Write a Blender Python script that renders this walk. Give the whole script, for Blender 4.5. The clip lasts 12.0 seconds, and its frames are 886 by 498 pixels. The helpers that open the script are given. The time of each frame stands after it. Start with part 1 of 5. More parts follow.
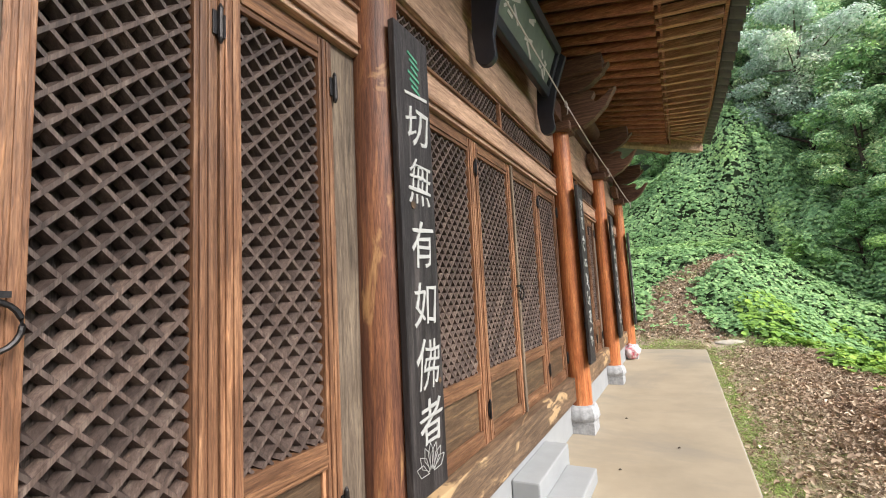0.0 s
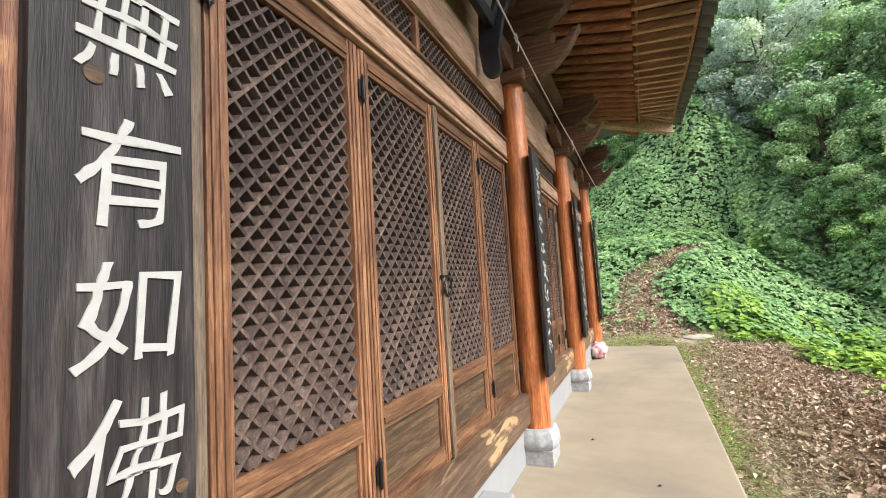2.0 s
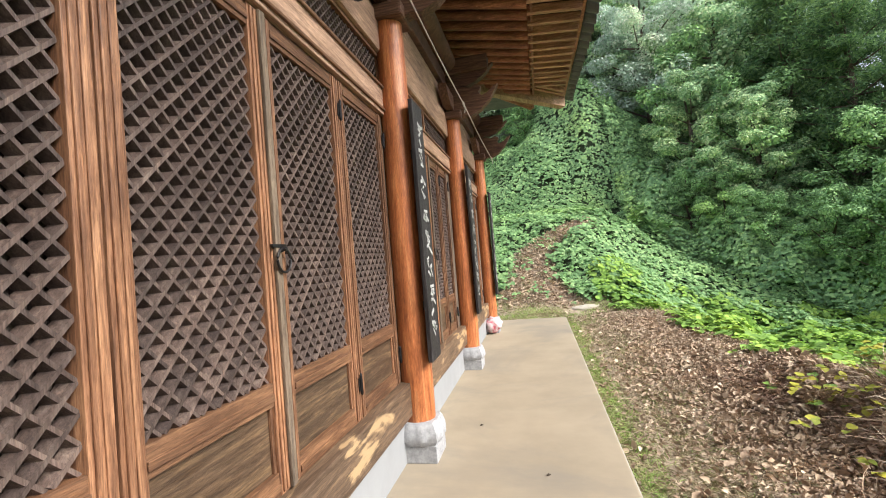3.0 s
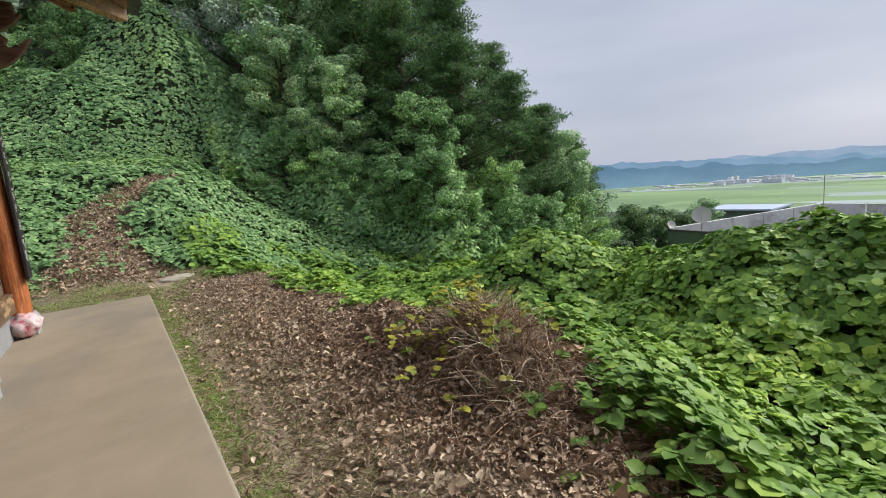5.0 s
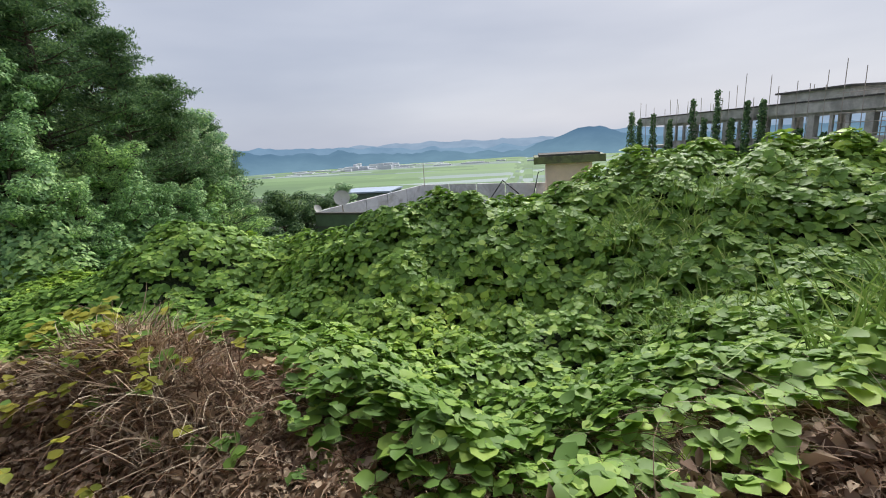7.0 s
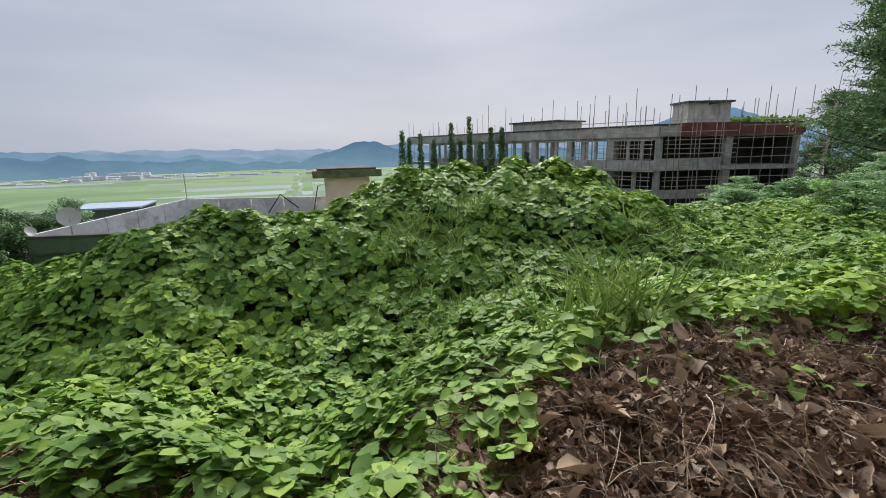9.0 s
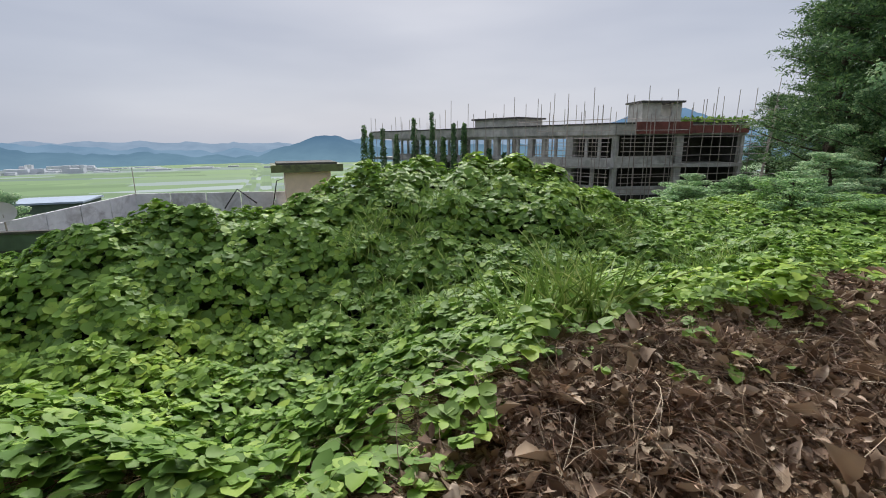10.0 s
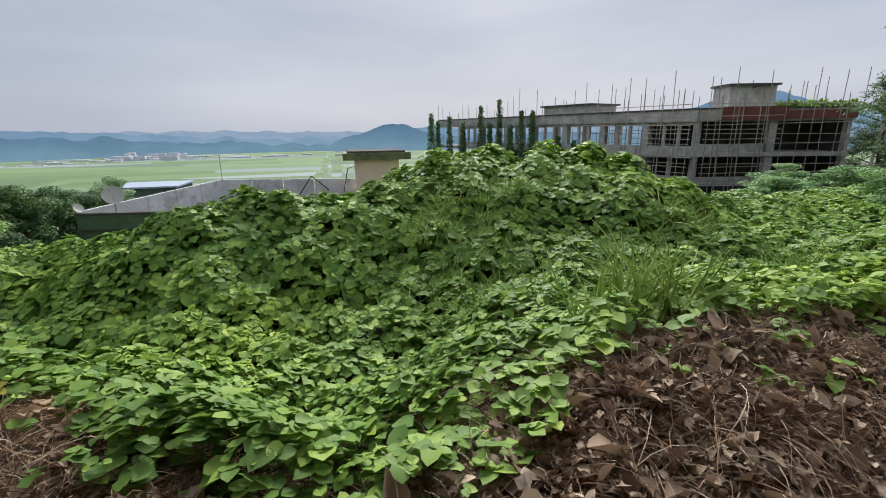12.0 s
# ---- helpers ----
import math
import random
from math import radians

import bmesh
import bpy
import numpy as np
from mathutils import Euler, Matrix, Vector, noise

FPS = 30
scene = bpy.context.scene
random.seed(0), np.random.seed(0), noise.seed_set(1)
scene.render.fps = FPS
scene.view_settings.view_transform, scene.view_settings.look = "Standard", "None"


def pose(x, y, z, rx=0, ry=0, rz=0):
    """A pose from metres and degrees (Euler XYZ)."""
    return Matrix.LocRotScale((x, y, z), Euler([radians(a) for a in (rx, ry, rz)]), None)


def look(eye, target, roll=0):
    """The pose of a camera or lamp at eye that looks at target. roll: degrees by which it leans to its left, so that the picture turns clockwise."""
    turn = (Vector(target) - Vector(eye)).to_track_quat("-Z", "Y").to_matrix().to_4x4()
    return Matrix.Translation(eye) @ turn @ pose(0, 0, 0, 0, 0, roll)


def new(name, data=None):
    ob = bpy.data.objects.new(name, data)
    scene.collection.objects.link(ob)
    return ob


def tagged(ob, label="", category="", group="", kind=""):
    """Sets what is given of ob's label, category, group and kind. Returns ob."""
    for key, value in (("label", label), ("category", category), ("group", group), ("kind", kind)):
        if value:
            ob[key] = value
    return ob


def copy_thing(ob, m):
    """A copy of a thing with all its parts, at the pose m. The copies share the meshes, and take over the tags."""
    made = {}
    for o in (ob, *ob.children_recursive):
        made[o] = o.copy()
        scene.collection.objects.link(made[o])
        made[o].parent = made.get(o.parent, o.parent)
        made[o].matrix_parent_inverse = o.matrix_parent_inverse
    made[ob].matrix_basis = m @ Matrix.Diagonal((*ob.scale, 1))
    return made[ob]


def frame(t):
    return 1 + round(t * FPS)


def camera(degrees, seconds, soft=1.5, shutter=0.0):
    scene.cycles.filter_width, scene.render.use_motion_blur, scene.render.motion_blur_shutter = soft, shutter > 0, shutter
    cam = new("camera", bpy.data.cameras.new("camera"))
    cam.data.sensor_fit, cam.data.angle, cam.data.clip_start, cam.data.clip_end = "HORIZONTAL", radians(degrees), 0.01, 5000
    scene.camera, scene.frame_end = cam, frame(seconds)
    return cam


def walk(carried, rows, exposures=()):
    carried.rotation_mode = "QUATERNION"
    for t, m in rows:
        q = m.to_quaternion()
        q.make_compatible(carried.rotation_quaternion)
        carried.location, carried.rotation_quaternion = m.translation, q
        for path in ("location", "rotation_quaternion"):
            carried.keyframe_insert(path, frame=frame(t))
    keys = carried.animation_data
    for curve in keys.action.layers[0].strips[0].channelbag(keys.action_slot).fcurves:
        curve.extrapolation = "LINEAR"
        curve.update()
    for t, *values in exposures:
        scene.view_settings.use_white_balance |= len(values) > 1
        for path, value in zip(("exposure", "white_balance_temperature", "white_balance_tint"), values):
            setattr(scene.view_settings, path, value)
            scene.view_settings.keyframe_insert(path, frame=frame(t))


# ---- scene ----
cam = camera(88.8, 12.0, soft=1.0)
PATH = [
    (0, (1.093, 0.159, 1.4), (0.177, 1.925, 1.604), -3.0),
    (0.5, (1.03, 0.44, 1.409), (0.142, 2.219, 1.62), -3.5),
    (1, (1.013, 0.698, 1.392), (0.143, 2.487, 1.593), -3.7),
    (1.5, (1.033, 0.977, 1.398), (0.172, 2.774, 1.573), -3.4),
    (2, (0.974, 1.24, 1.38), (0.177, 3.066, 1.553), -3.5),
    (2.5, (0.939, 1.509, 1.376), (0.271, 3.389, 1.517), -4.0),
    (3, (1.001, 1.827, 1.339), (0.592, 3.784, 1.385), -4.7),
    (3.2, (1.03, 1.927, 1.324), (0.759, 3.909, 1.33), -5.2),
    (4.8, (1.157, 2.543, 1.369), (2.163, 4.251, 1.107), -4.7),
    (5, (1.156, 2.612, 1.366), (2.305, 4.224, 1.08), -4.8),
    (5.5, (1.145, 2.837, 1.364), (2.612, 4.155, 1.031), -5.3),
    (6, (1.205, 2.94, 1.354), (2.886, 3.955, 0.975), -5.1),
    (6.5, (1.359, 3.026, 1.342), (3.184, 3.726, 0.918), -4.6),
    (7, (1.434, 3.03, 1.337), (3.342, 3.423, 0.881), -3.7),
    (7.5, (1.451, 3.043, 1.339), (3.396, 3.147, 0.885), -2.7),
    (7.7, (1.443, 3.025, 1.347), (3.392, 3.019, 0.898), -2.6),
    (9.3, (1.337, 3.02, 1.417), (3.19, 2.413, 0.973), -1.0),
    (9.5, (1.324, 3.016, 1.421), (3.164, 2.372, 0.974), -0.9),
    (10, (1.34, 3.012, 1.405), (3.161, 2.326, 0.942), -0.5),
    (10.5, (1.345, 3.022, 1.404), (3.173, 2.367, 0.926), -0.4),
    (11, (1.341, 3.037, 1.404), (3.188, 2.448, 0.914), -0.4),
    (11.5, (1.332, 3.049, 1.403), (3.199, 2.542, 0.896), -0.7),
    (12, (1.32, 3.088, 1.412), (3.208, 2.671, 0.904), -0.8),
]
walk(cam, [(t, look(eye, target, roll)) for t, eye, target, roll in PATH],
     [(0, 0.82), (3.2, 0.9), (4.8, 0.03), (5.5, -0.06), (7.7, -0.04), (9.3, -0.17), (12, -0.15)])

# ---- sky and sun ----
world = bpy.data.worlds.new("overcast_sky")
scene.world = world
world.use_nodes = True
wn, wl = world.node_tree.nodes, world.node_tree.links
wn.clear()
w_out = wn.new("ShaderNodeOutputWorld")
w_bg = wn.new("ShaderNodeBackground")
w_sky = wn.new("ShaderNodeTexSky")
w_sky.sky_type = "NISHITA"
w_sky.sun_disc = False
w_sky.sun_elevation = radians(40)
w_sky.sun_rotation = radians(110)
w_sky.dust_density = 3.0
w_scale = wn.new("ShaderNodeMix")
w_scale.data_type = "RGBA"
w_scale.blend_type = "MULTIPLY"
w_scale.inputs[0].default_value = 1.0
w_scale.inputs[7].default_value = (0.10, 0.10, 0.10, 1)
w_tc = wn.new("ShaderNodeTexCoord")
w_map = wn.new("ShaderNodeMapping")
w_map.inputs["Scale"].default_value = (1.0, 1.0, 4.5)
w_noise = wn.new("ShaderNodeTexNoise")
w_noise.inputs["Scale"].default_value = 1.7
w_noise.inputs["Detail"].default_value = 4.0
w_noise.inputs["Roughness"].default_value = 0.45
w_ramp = wn.new("ShaderNodeValToRGB")
w_ramp.color_ramp.elements[0].position = 0.3
w_ramp.color_ramp.elements[0].color = (0.50, 0.55, 0.68, 1)
w_ramp.color_ramp.elements[1].position = 0.75
w_ramp.color_ramp.elements[1].color = (0.70, 0.74, 0.85, 1)
w_mix = wn.new("ShaderNodeMix")
w_mix.data_type = "RGBA"
w_mix.inputs[0].default_value = 0.88
wl.new(w_sky.outputs[0], w_scale.inputs[6])
wl.new(w_tc.outputs["Generated"], w_map.inputs[0])
wl.new(w_map.outputs[0], w_noise.inputs[0])
wl.new(w_noise.outputs[0], w_ramp.inputs[0])
wl.new(w_scale.outputs[2], w_mix.inputs[6])
wl.new(w_ramp.outputs[0], w_mix.inputs[7])
wl.new(w_mix.outputs[2], w_bg.inputs[0])
w_bg.inputs[1].default_value = 1.0
wl.new(w_bg.outputs[0], w_out.inputs[0])

sun = new("sun", bpy.data.lights.new("sun", "SUN"))
sun.data.energy = 4.4
sun.data.angle = radians(35)
sun.data.color = (1.0, 0.97, 0.92)
sun.matrix_world = look((30, -9, 26), (0, 0, 0))


# ---- materials ----
def node_mat(name):
    m = bpy.data.materials.new(name)
    m.use_nodes = True
    n, l = m.node_tree.nodes, m.node_tree.links
    b = n["Principled BSDF"]
    return m, n, l, b


def coords(n, l, scale=(1, 1, 1), kind="Object"):
    tc = n.new("ShaderNodeTexCoord")
    mp = n.new("ShaderNodeMapping")
    mp.inputs["Scale"].default_value = scale
    l.new(tc.outputs[kind], mp.inputs[0])
    return mp.outputs[0]


def noise_node(n, l, vec, scale, detail=5.0, rough=0.6, distort=0.0):
    t = n.new("ShaderNodeTexNoise")
    t.inputs["Scale"].default_value = scale
    t.inputs["Detail"].default_value = detail
    t.inputs["Roughness"].default_value = rough
    t.inputs["Distortion"].default_value = distort
    l.new(vec, t.inputs["Vector"])
    return t.outputs[0]


def ramp_node(n, l, fac, stops):
    r = n.new("ShaderNodeValToRGB")
    els = r.color_ramp.elements
    while len(els) < len(stops):
        els.new(0.5)
    for e, (p, c) in zip(els, stops):
        e.position = p
        e.color = (*c, 1)
    l.new(fac, r.inputs[0])
    return r.outputs[0]


def mix_node(n, l, fac, a, b, blend="MIX"):
    m = n.new("ShaderNodeMix")
    m.data_type = "RGBA"
    m.blend_type = blend
    for sock, v in ((m.inputs[0], fac), (m.inputs[6], a), (m.inputs[7], b)):
        if isinstance(v, (int, float)):
            sock.default_value = v
        elif isinstance(v, tuple):
            sock.default_value = (*v, 1)
        else:
            l.new(v, sock)
    return m.outputs[2]


def bump_node(n, l, b, height, strength, dist=0.01):
    bp = n.new("ShaderNodeBump")
    bp.inputs["Strength"].default_value = strength
    bp.inputs["Distance"].default_value = dist
    l.new(height, bp.inputs["Height"])
    l.new(bp.outputs[0], b.inputs["Normal"])


def wood(name, dark, mid, light, axis="z", rough=0.6, worn=None, worn_at=0.62, gloss=0.35, vary=(0.85, 1.15)):
    """Timber with the grain along one axis, long streaks, broad stains and, if given, worn patches."""
    m, n, l, b = node_mat(name)
    s = {"x": (1.0, 14, 14), "y": (14, 1.0, 14), "z": (14, 14, 1.0)}[axis]
    v = coords(n, l, s)
    info = n.new("ShaderNodeObjectInfo")
    add = n.new("ShaderNodeVectorMath")
    add.operation = "ADD"
    sc = n.new("ShaderNodeVectorMath")
    sc.operation = "SCALE"
    sc.inputs["Scale"].default_value = 31.0
    cmb = n.new("ShaderNodeCombineXYZ")
    for i in range(3):
        l.new(info.outputs["Random"], cmb.inputs[i])
    l.new(cmb.outputs[0], sc.inputs[0])
    l.new(v, add.inputs[0])
    l.new(sc.outputs[0], add.inputs[1])
    v = add.outputs[0]
    g1 = noise_node(n, l, v, 1.6, 8, 0.65, 1.6)
    g2 = noise_node(n, l, v, 7.0, 4, 0.7, 0.4)
    col = ramp_node(n, l, g1, [(0.30, dark), (0.5, mid), (0.68, light)])
    fine = ramp_node(n, l, g2, [(0.35, (0.68, 0.64, 0.60)), (0.6, (1.06, 1.06, 1.06))])
    col = mix_node(n, l, 0.75, col, fine, "MULTIPLY")
    g3 = noise_node(n, l, v, 22.0, 3, 0.6, 0.2)
    thread = ramp_node(n, l, g3, [(0.36, (0.66, 0.62, 0.60)), (0.50, (1.04, 1.04, 1.04)), (0.66, (1.25, 1.22, 1.16))])
    col = mix_node(n, l, 0.8, col, thread, "MULTIPLY")
    each = ramp_node(n, l, info.outputs["Random"], [(0.0, (vary[0],) * 3), (1.0, (vary[1], vary[1] * 0.98, vary[1] * 0.94))])
    col = mix_node(n, l, 1.0, col, each, "MULTIPLY")
    fleck = noise_node(n, l, coords(n, l, tuple(1.0 + (k - 1.0) * 0.5 for k in s)), 9.0, 3, 0.7, 0.6)
    spot = ramp_node(n, l, fleck, [(0.30, (0.72, 0.70, 0.68)), (0.42, (1, 1, 1)), (0.60, (1, 1, 1)), (0.70, (1.5, 1.45, 1.35))])
    col = mix_node(n, l, 0.8, col, spot, "MULTIPLY")
    big = noise_node(n, l, coords(n, l, (1, 1, 1)), 1.3, 3, 0.5)
    stain = ramp_node(n, l, big, [(0.35, (0.72, 0.70, 0.68)), (0.62, (1.12, 1.1, 1.06))])
    col = mix_node(n, l, 0.8, col, stain, "MULTIPLY")
    if worn:
        wv = coords(n, l, tuple(1.0 + (k - 1.0) * 0.25 for k in s))
        wn_ = noise_node(n, l, wv, 1.5, 6, 0.6, 0.8)
        wm = ramp_node(n, l, wn_, [(worn_at, (0, 0, 0)), (worn_at + 0.05, (1, 1, 1))])
        col = mix_node(n, l, wm, col, worn)
    l.new(col, b.inputs["Base Color"])
    b.inputs["Roughness"].default_value = rough
    b.inputs["Specular IOR Level"].default_value = gloss
    bump_node(n, l, b, mix_node(n, l, 0.5, g2, g3), 0.7, 0.004)
    return m


def plain(name, colour, rough=0.7, spread=0.25, scale=6.0, bump=0.15, metal=0.0, dist=0.01, stain=None, stain_scale=1.2):
    """A painted, cast or stony surface with mottling at two scales."""
    m, n, l, b = node_mat(name)
    v = coords(n, l)
    a = noise_node(n, l, v, scale, 6, 0.6)
    lo = tuple(c * (1 - spread) for c in colour)
    hi = tuple(min(1, c * (1 + spread)) for c in colour)
    col = ramp_node(n, l, a, [(0.3, lo), (0.7, hi)])
    if stain:
        s = noise_node(n, l, v, stain_scale, 7, 0.65, 0.6)
        sm = ramp_node(n, l, s, [(0.48, (0, 0, 0)), (0.66, (1, 1, 1))])
        col = mix_node(n, l, sm, col, stain)
    l.new(col, b.inputs["Base Color"])
    b.inputs["Roughness"].default_value = rough
    b.inputs["Metallic"].default_value = metal
    bump_node(n, l, b, noise_node(n, l, v, scale * 7, 4, 0.6), bump, dist)
    return m


def leafy(name, stops, patch=0.8, rough=0.5, see_through=0.25, patch_scale=0.35):
    """Leaves: each leaf has its own tone; whole patches drift in tone as well; light passes through thin leaves."""
    m, n, l, b = node_mat(name)
    geo = n.new("ShaderNodeNewGeometry")
    col = ramp_node(n, l, geo.outputs["Random Per Island"], stops)
    pn = n.new("ShaderNodeTexNoise")
    pn.inputs["Scale"].default_value = patch_scale
    pn.inputs["Detail"].default_value = 3
    l.new(geo.outputs["Position"], pn.inputs["Vector"])
    tone = ramp_node(n, l, pn.outputs[0], [(0.32, (0.60, 0.68, 0.62)), (0.55, (1, 1, 1)), (0.72, (1.35, 1.22, 0.9))])
    col = mix_node(n, l, patch, col, tone, "MULTIPLY")
    l.new(col, b.inputs["Base Color"])
    b.inputs["Roughness"].default_value = rough
    b.inputs["Specular IOR Level"].default_value = 0.22
    tr = n.new("ShaderNodeBsdfTranslucent")
    l.new(col, tr.inputs[0])
    mx = n.new("ShaderNodeMixShader")
    mx.inputs[0].default_value = see_through
    out = n["Material Output"]
    l.new(b.outputs[0], mx.inputs[1])
    l.new(tr.outputs[0], mx.inputs[2])
    l.new(mx.outputs[0], out.inputs[0])
    return m


W_DOOR = wood("wood_door", (0.084, 0.0425, 0.0267), (0.202, 0.101, 0.0582), (0.37, 0.206, 0.121), "z", 0.5, None, 0.62, 0.35, (0.55, 1.6))
W_DOOR_Y = wood("wood_door_rail", (0.0755, 0.0375, 0.023), (0.158, 0.0815, 0.0461), (0.288, 0.156, 0.0865), "y", 0.5)
W_PANEL = wood("wood_panel", (0.049, 0.0305, 0.0183), (0.0901, 0.0588, 0.0386), (0.185, 0.122, 0.0693), "y", 0.5, (0.225, 0.155, 0.0812), 0.66)
W_ORANGE = wood("wood_orange", (0.253, 0.0747, 0.0287), (0.483, 0.161, 0.0575), (0.632, 0.276, 0.115), "z", 0.42, None, 0.6, 0.5)
W_BROWN = wood("wood_column_brown", (0.0815, 0.0356, 0.0243), (0.163, 0.0693, 0.0422), (0.31, 0.141, 0.0675), "z", 0.5, (0.375, 0.202, 0.089), 0.56)
W_GREY = wood("wood_grey", (0.0766, 0.0594, 0.0459), (0.168, 0.13, 0.0999), (0.254, 0.203, 0.153), "z", 0.75)
W_BEAM = wood("wood_beam", (0.206, 0.127, 0.0935), (0.399, 0.259, 0.188), (0.544, 0.37, 0.275), "y", 0.7, (0.724, 0.444, 0.242), 0.70)
W_SILL = wood("wood_sill", (0.0686, 0.0427, 0.0255), (0.144, 0.0949, 0.0636), (0.246, 0.163, 0.101), "y", 0.6, (0.426, 0.287, 0.154), 0.58)
W_LATT = wood("wood_lattice", (0.0493, 0.0356, 0.0322), (0.0997, 0.0723, 0.0655), (0.151, 0.119, 0.106), "z", 0.6, None, 0.62, 0.3, (0.65, 1.35))
W_RAFT = wood("wood_rafter", (0.136, 0.0518, 0.0346), (0.326, 0.132, 0.0806), (0.49, 0.23, 0.138), "x", 0.6)
W_RAFT_L = wood("wood_flying_rafter", (0.24, 0.115, 0.082), (0.46, 0.25, 0.17), (0.66, 0.42, 0.31), "x", 0.6)
W_DARK = wood("wood_bracket", (0.06, 0.030, 0.022), (0.13, 0.068, 0.047), (0.24, 0.135, 0.088), "x", 0.6, (0.63, 0.42, 0.225), 0.70)
# Roof boards darkened in tone for the shade between the rafters.
W_UNDER_SHADE = wood("wood_roof_boards_shaded", (0.045, 0.022, 0.015), (0.09, 0.045, 0.03), (0.15, 0.08, 0.05), "y", 0.8)
W_BLACK = wood("wood_black_board", (0.0101, 0.0084, 0.00962), (0.0252, 0.0224, 0.0252), (0.0684, 0.0616, 0.0651), "z", 0.6, (0.0936, 0.0805, 0.0777), 0.66)
W_BACK = wood("wood_backing", (0.0643, 0.0494, 0.0432), (0.107, 0.083, 0.0743), (0.161, 0.13, 0.115), "z", 0.8)
CONCRETE = plain("slab_concrete", (0.308, 0.25, 0.177), 0.85, 0.14, 1.6, 0.2, 0, 0.006, (0.225, 0.193, 0.152), 0.6)
SLAB_EDGE = plain("slab_edge_concrete", (0.40, 0.37, 0.32), 0.9, 0.2, 9, 0.4)
PLASTER = plain("white_plaster", (0.285, 0.29, 0.294), 0.8, 0.08, 3.0, 0.1)
STONE = plain("granite", (0.34, 0.34, 0.347), 0.8, 0.22, 40, 0.35, 0, 0.004)
IRON = plain("black_iron", (0.035, 0.032, 0.032), 0.45, 0.3, 20, 0.2, 0.8)
TILE = plain("roof_tile", (0.10, 0.10, 0.105), 0.7, 0.3, 9, 0.3)
WHITE_PAINT = plain("white_lettering", (0.373, 0.368, 0.353), 0.7, 0.10, 30, 0.2)
GREEN_PAINT = plain("green_lettering", (0.06, 0.25, 0.15), 0.7, 0.3, 20, 0.2)
SIGN_FIELD = plain("sign_field", (0.13, 0.15, 0.115), 0.6, 0.25, 5, 0.1)
SIGN_BLACK = plain("sign_black", (0.022, 0.022, 0.028), 0.35, 0.3, 6, 0.05)
CORD = plain("cord", (0.55, 0.50, 0.46), 0.8, 0.1, 60, 0.3)
OLD_CONC = plain("weathered_concrete", (0.558, 0.543, 0.504), 0.9, 0.25, 1.4, 0.2, 0, 0.03, (0.31, 0.302, 0.279), 0.35)
# Dark copings; on the inner walls the dark stands in for shade.
DARK_CONC_SHADE = plain("dark_concrete_and_shade", (0.0935, 0.088, 0.0825), 0.9, 0.3, 0.8, 0.2, 0, 0.03)
RED_PAINT = plain("faded_red_board", (0.22, 0.075, 0.06), 0.8, 0.3, 1.5, 0.1)
STEEL = plain("scaffold_steel", (0.48, 0.416, 0.368), 0.6, 0.3, 3, 0.1, 0.3)
ROOF_WALL = plain("parapet_render", (0.78, 0.78, 0.795), 0.85, 0.12, 2.0, 0.1, 0, 0.02, (0.45, 0.435, 0.435), 0.9)
GREEN_WALL = plain("green_painted_wall", (0.13, 0.18, 0.13), 0.8, 0.2, 2, 0.1)
DECK = plain("roof_deck", (0.132, 0.129, 0.123), 0.9, 0.3, 0.6, 0.1)
OLIVE = plain("olive_painted_slab", (0.17, 0.19, 0.085), 0.7, 0.25, 3, 0.1, 0, 0.02, (0.07, 0.075, 0.05), 1.5)
PINK_WALL = plain("pink_render", (0.9, 0.71, 0.549), 0.85, 0.08, 2, 0.1)
DISH = plain("dish_grey", (0.55, 0.53, 0.5), 0.5, 0.05, 4, 0.05)
BLUE_ROOF = plain("blue_sheet_roof", (0.42, 0.50, 0.62), 0.5, 0.1, 2, 0.1)
BARK = plain("bark", (0.10, 0.075, 0.055), 0.9, 0.4, 6, 0.8, 0, 0.03)
CLOTH = plain("flowered_cloth", (0.62, 0.52, 0.52), 0.9, 0.2, 30, 0.3, 0, 0.01, (0.55, 0.06, 0.10), 9.0)
SOIL = plain("dry_soil", (0.286, 0.216, 0.155), 0.95, 0.35, 5.0, 0.6, 0, 0.03, (0.169, 0.162, 0.081), 0.9)
L_VINE = leafy("kudzu_leaf", [(0.0, (0.166, 0.295, 0.069)), (0.45, (0.237, 0.394, 0.0853)), (0.8, (0.331, 0.515, 0.1)), (1.0, (0.474, 0.635, 0.128))], 0.8, 0.5, 0.25)
L_FAR = leafy("bank_vine_leaf", [(0.0, (0.146, 0.27, 0.113)), (0.5, (0.251, 0.429, 0.177)), (1.0, (0.418, 0.598, 0.253))], 0.7, 0.55, 0.25, 0.25)
L_DRAPE = leafy("draped_vine_leaf", [(0.0, (0.156, 0.283, 0.128)), (0.5, (0.296, 0.489, 0.215)), (1.0, (0.534, 0.747, 0.319))], 0.9, 0.55, 0.2, 0.35)
L_TREE = leafy("broad_leaf", [(0.0, (0.194, 0.34, 0.191)), (0.5, (0.42, 0.632, 0.347)), (1.0, (0.833, 0.9, 0.573))], 0.5, 0.55, 0.3, 0.2)
L_PALE = leafy("pale_leaf", [(0.0, (0.358, 0.488, 0.372)), (0.5, (0.579, 0.719, 0.574)), (1.0, (0.9, 0.9, 0.879))], 0.5, 0.55, 0.3, 0.2)
L_PINE = leafy("pine_needles", [(0.0, (0.06, 0.12, 0.06)), (0.5, (0.13, 0.235, 0.1)), (1.0, (0.26, 0.4, 0.15))], 0.6, 0.6, 0.25, 0.3)
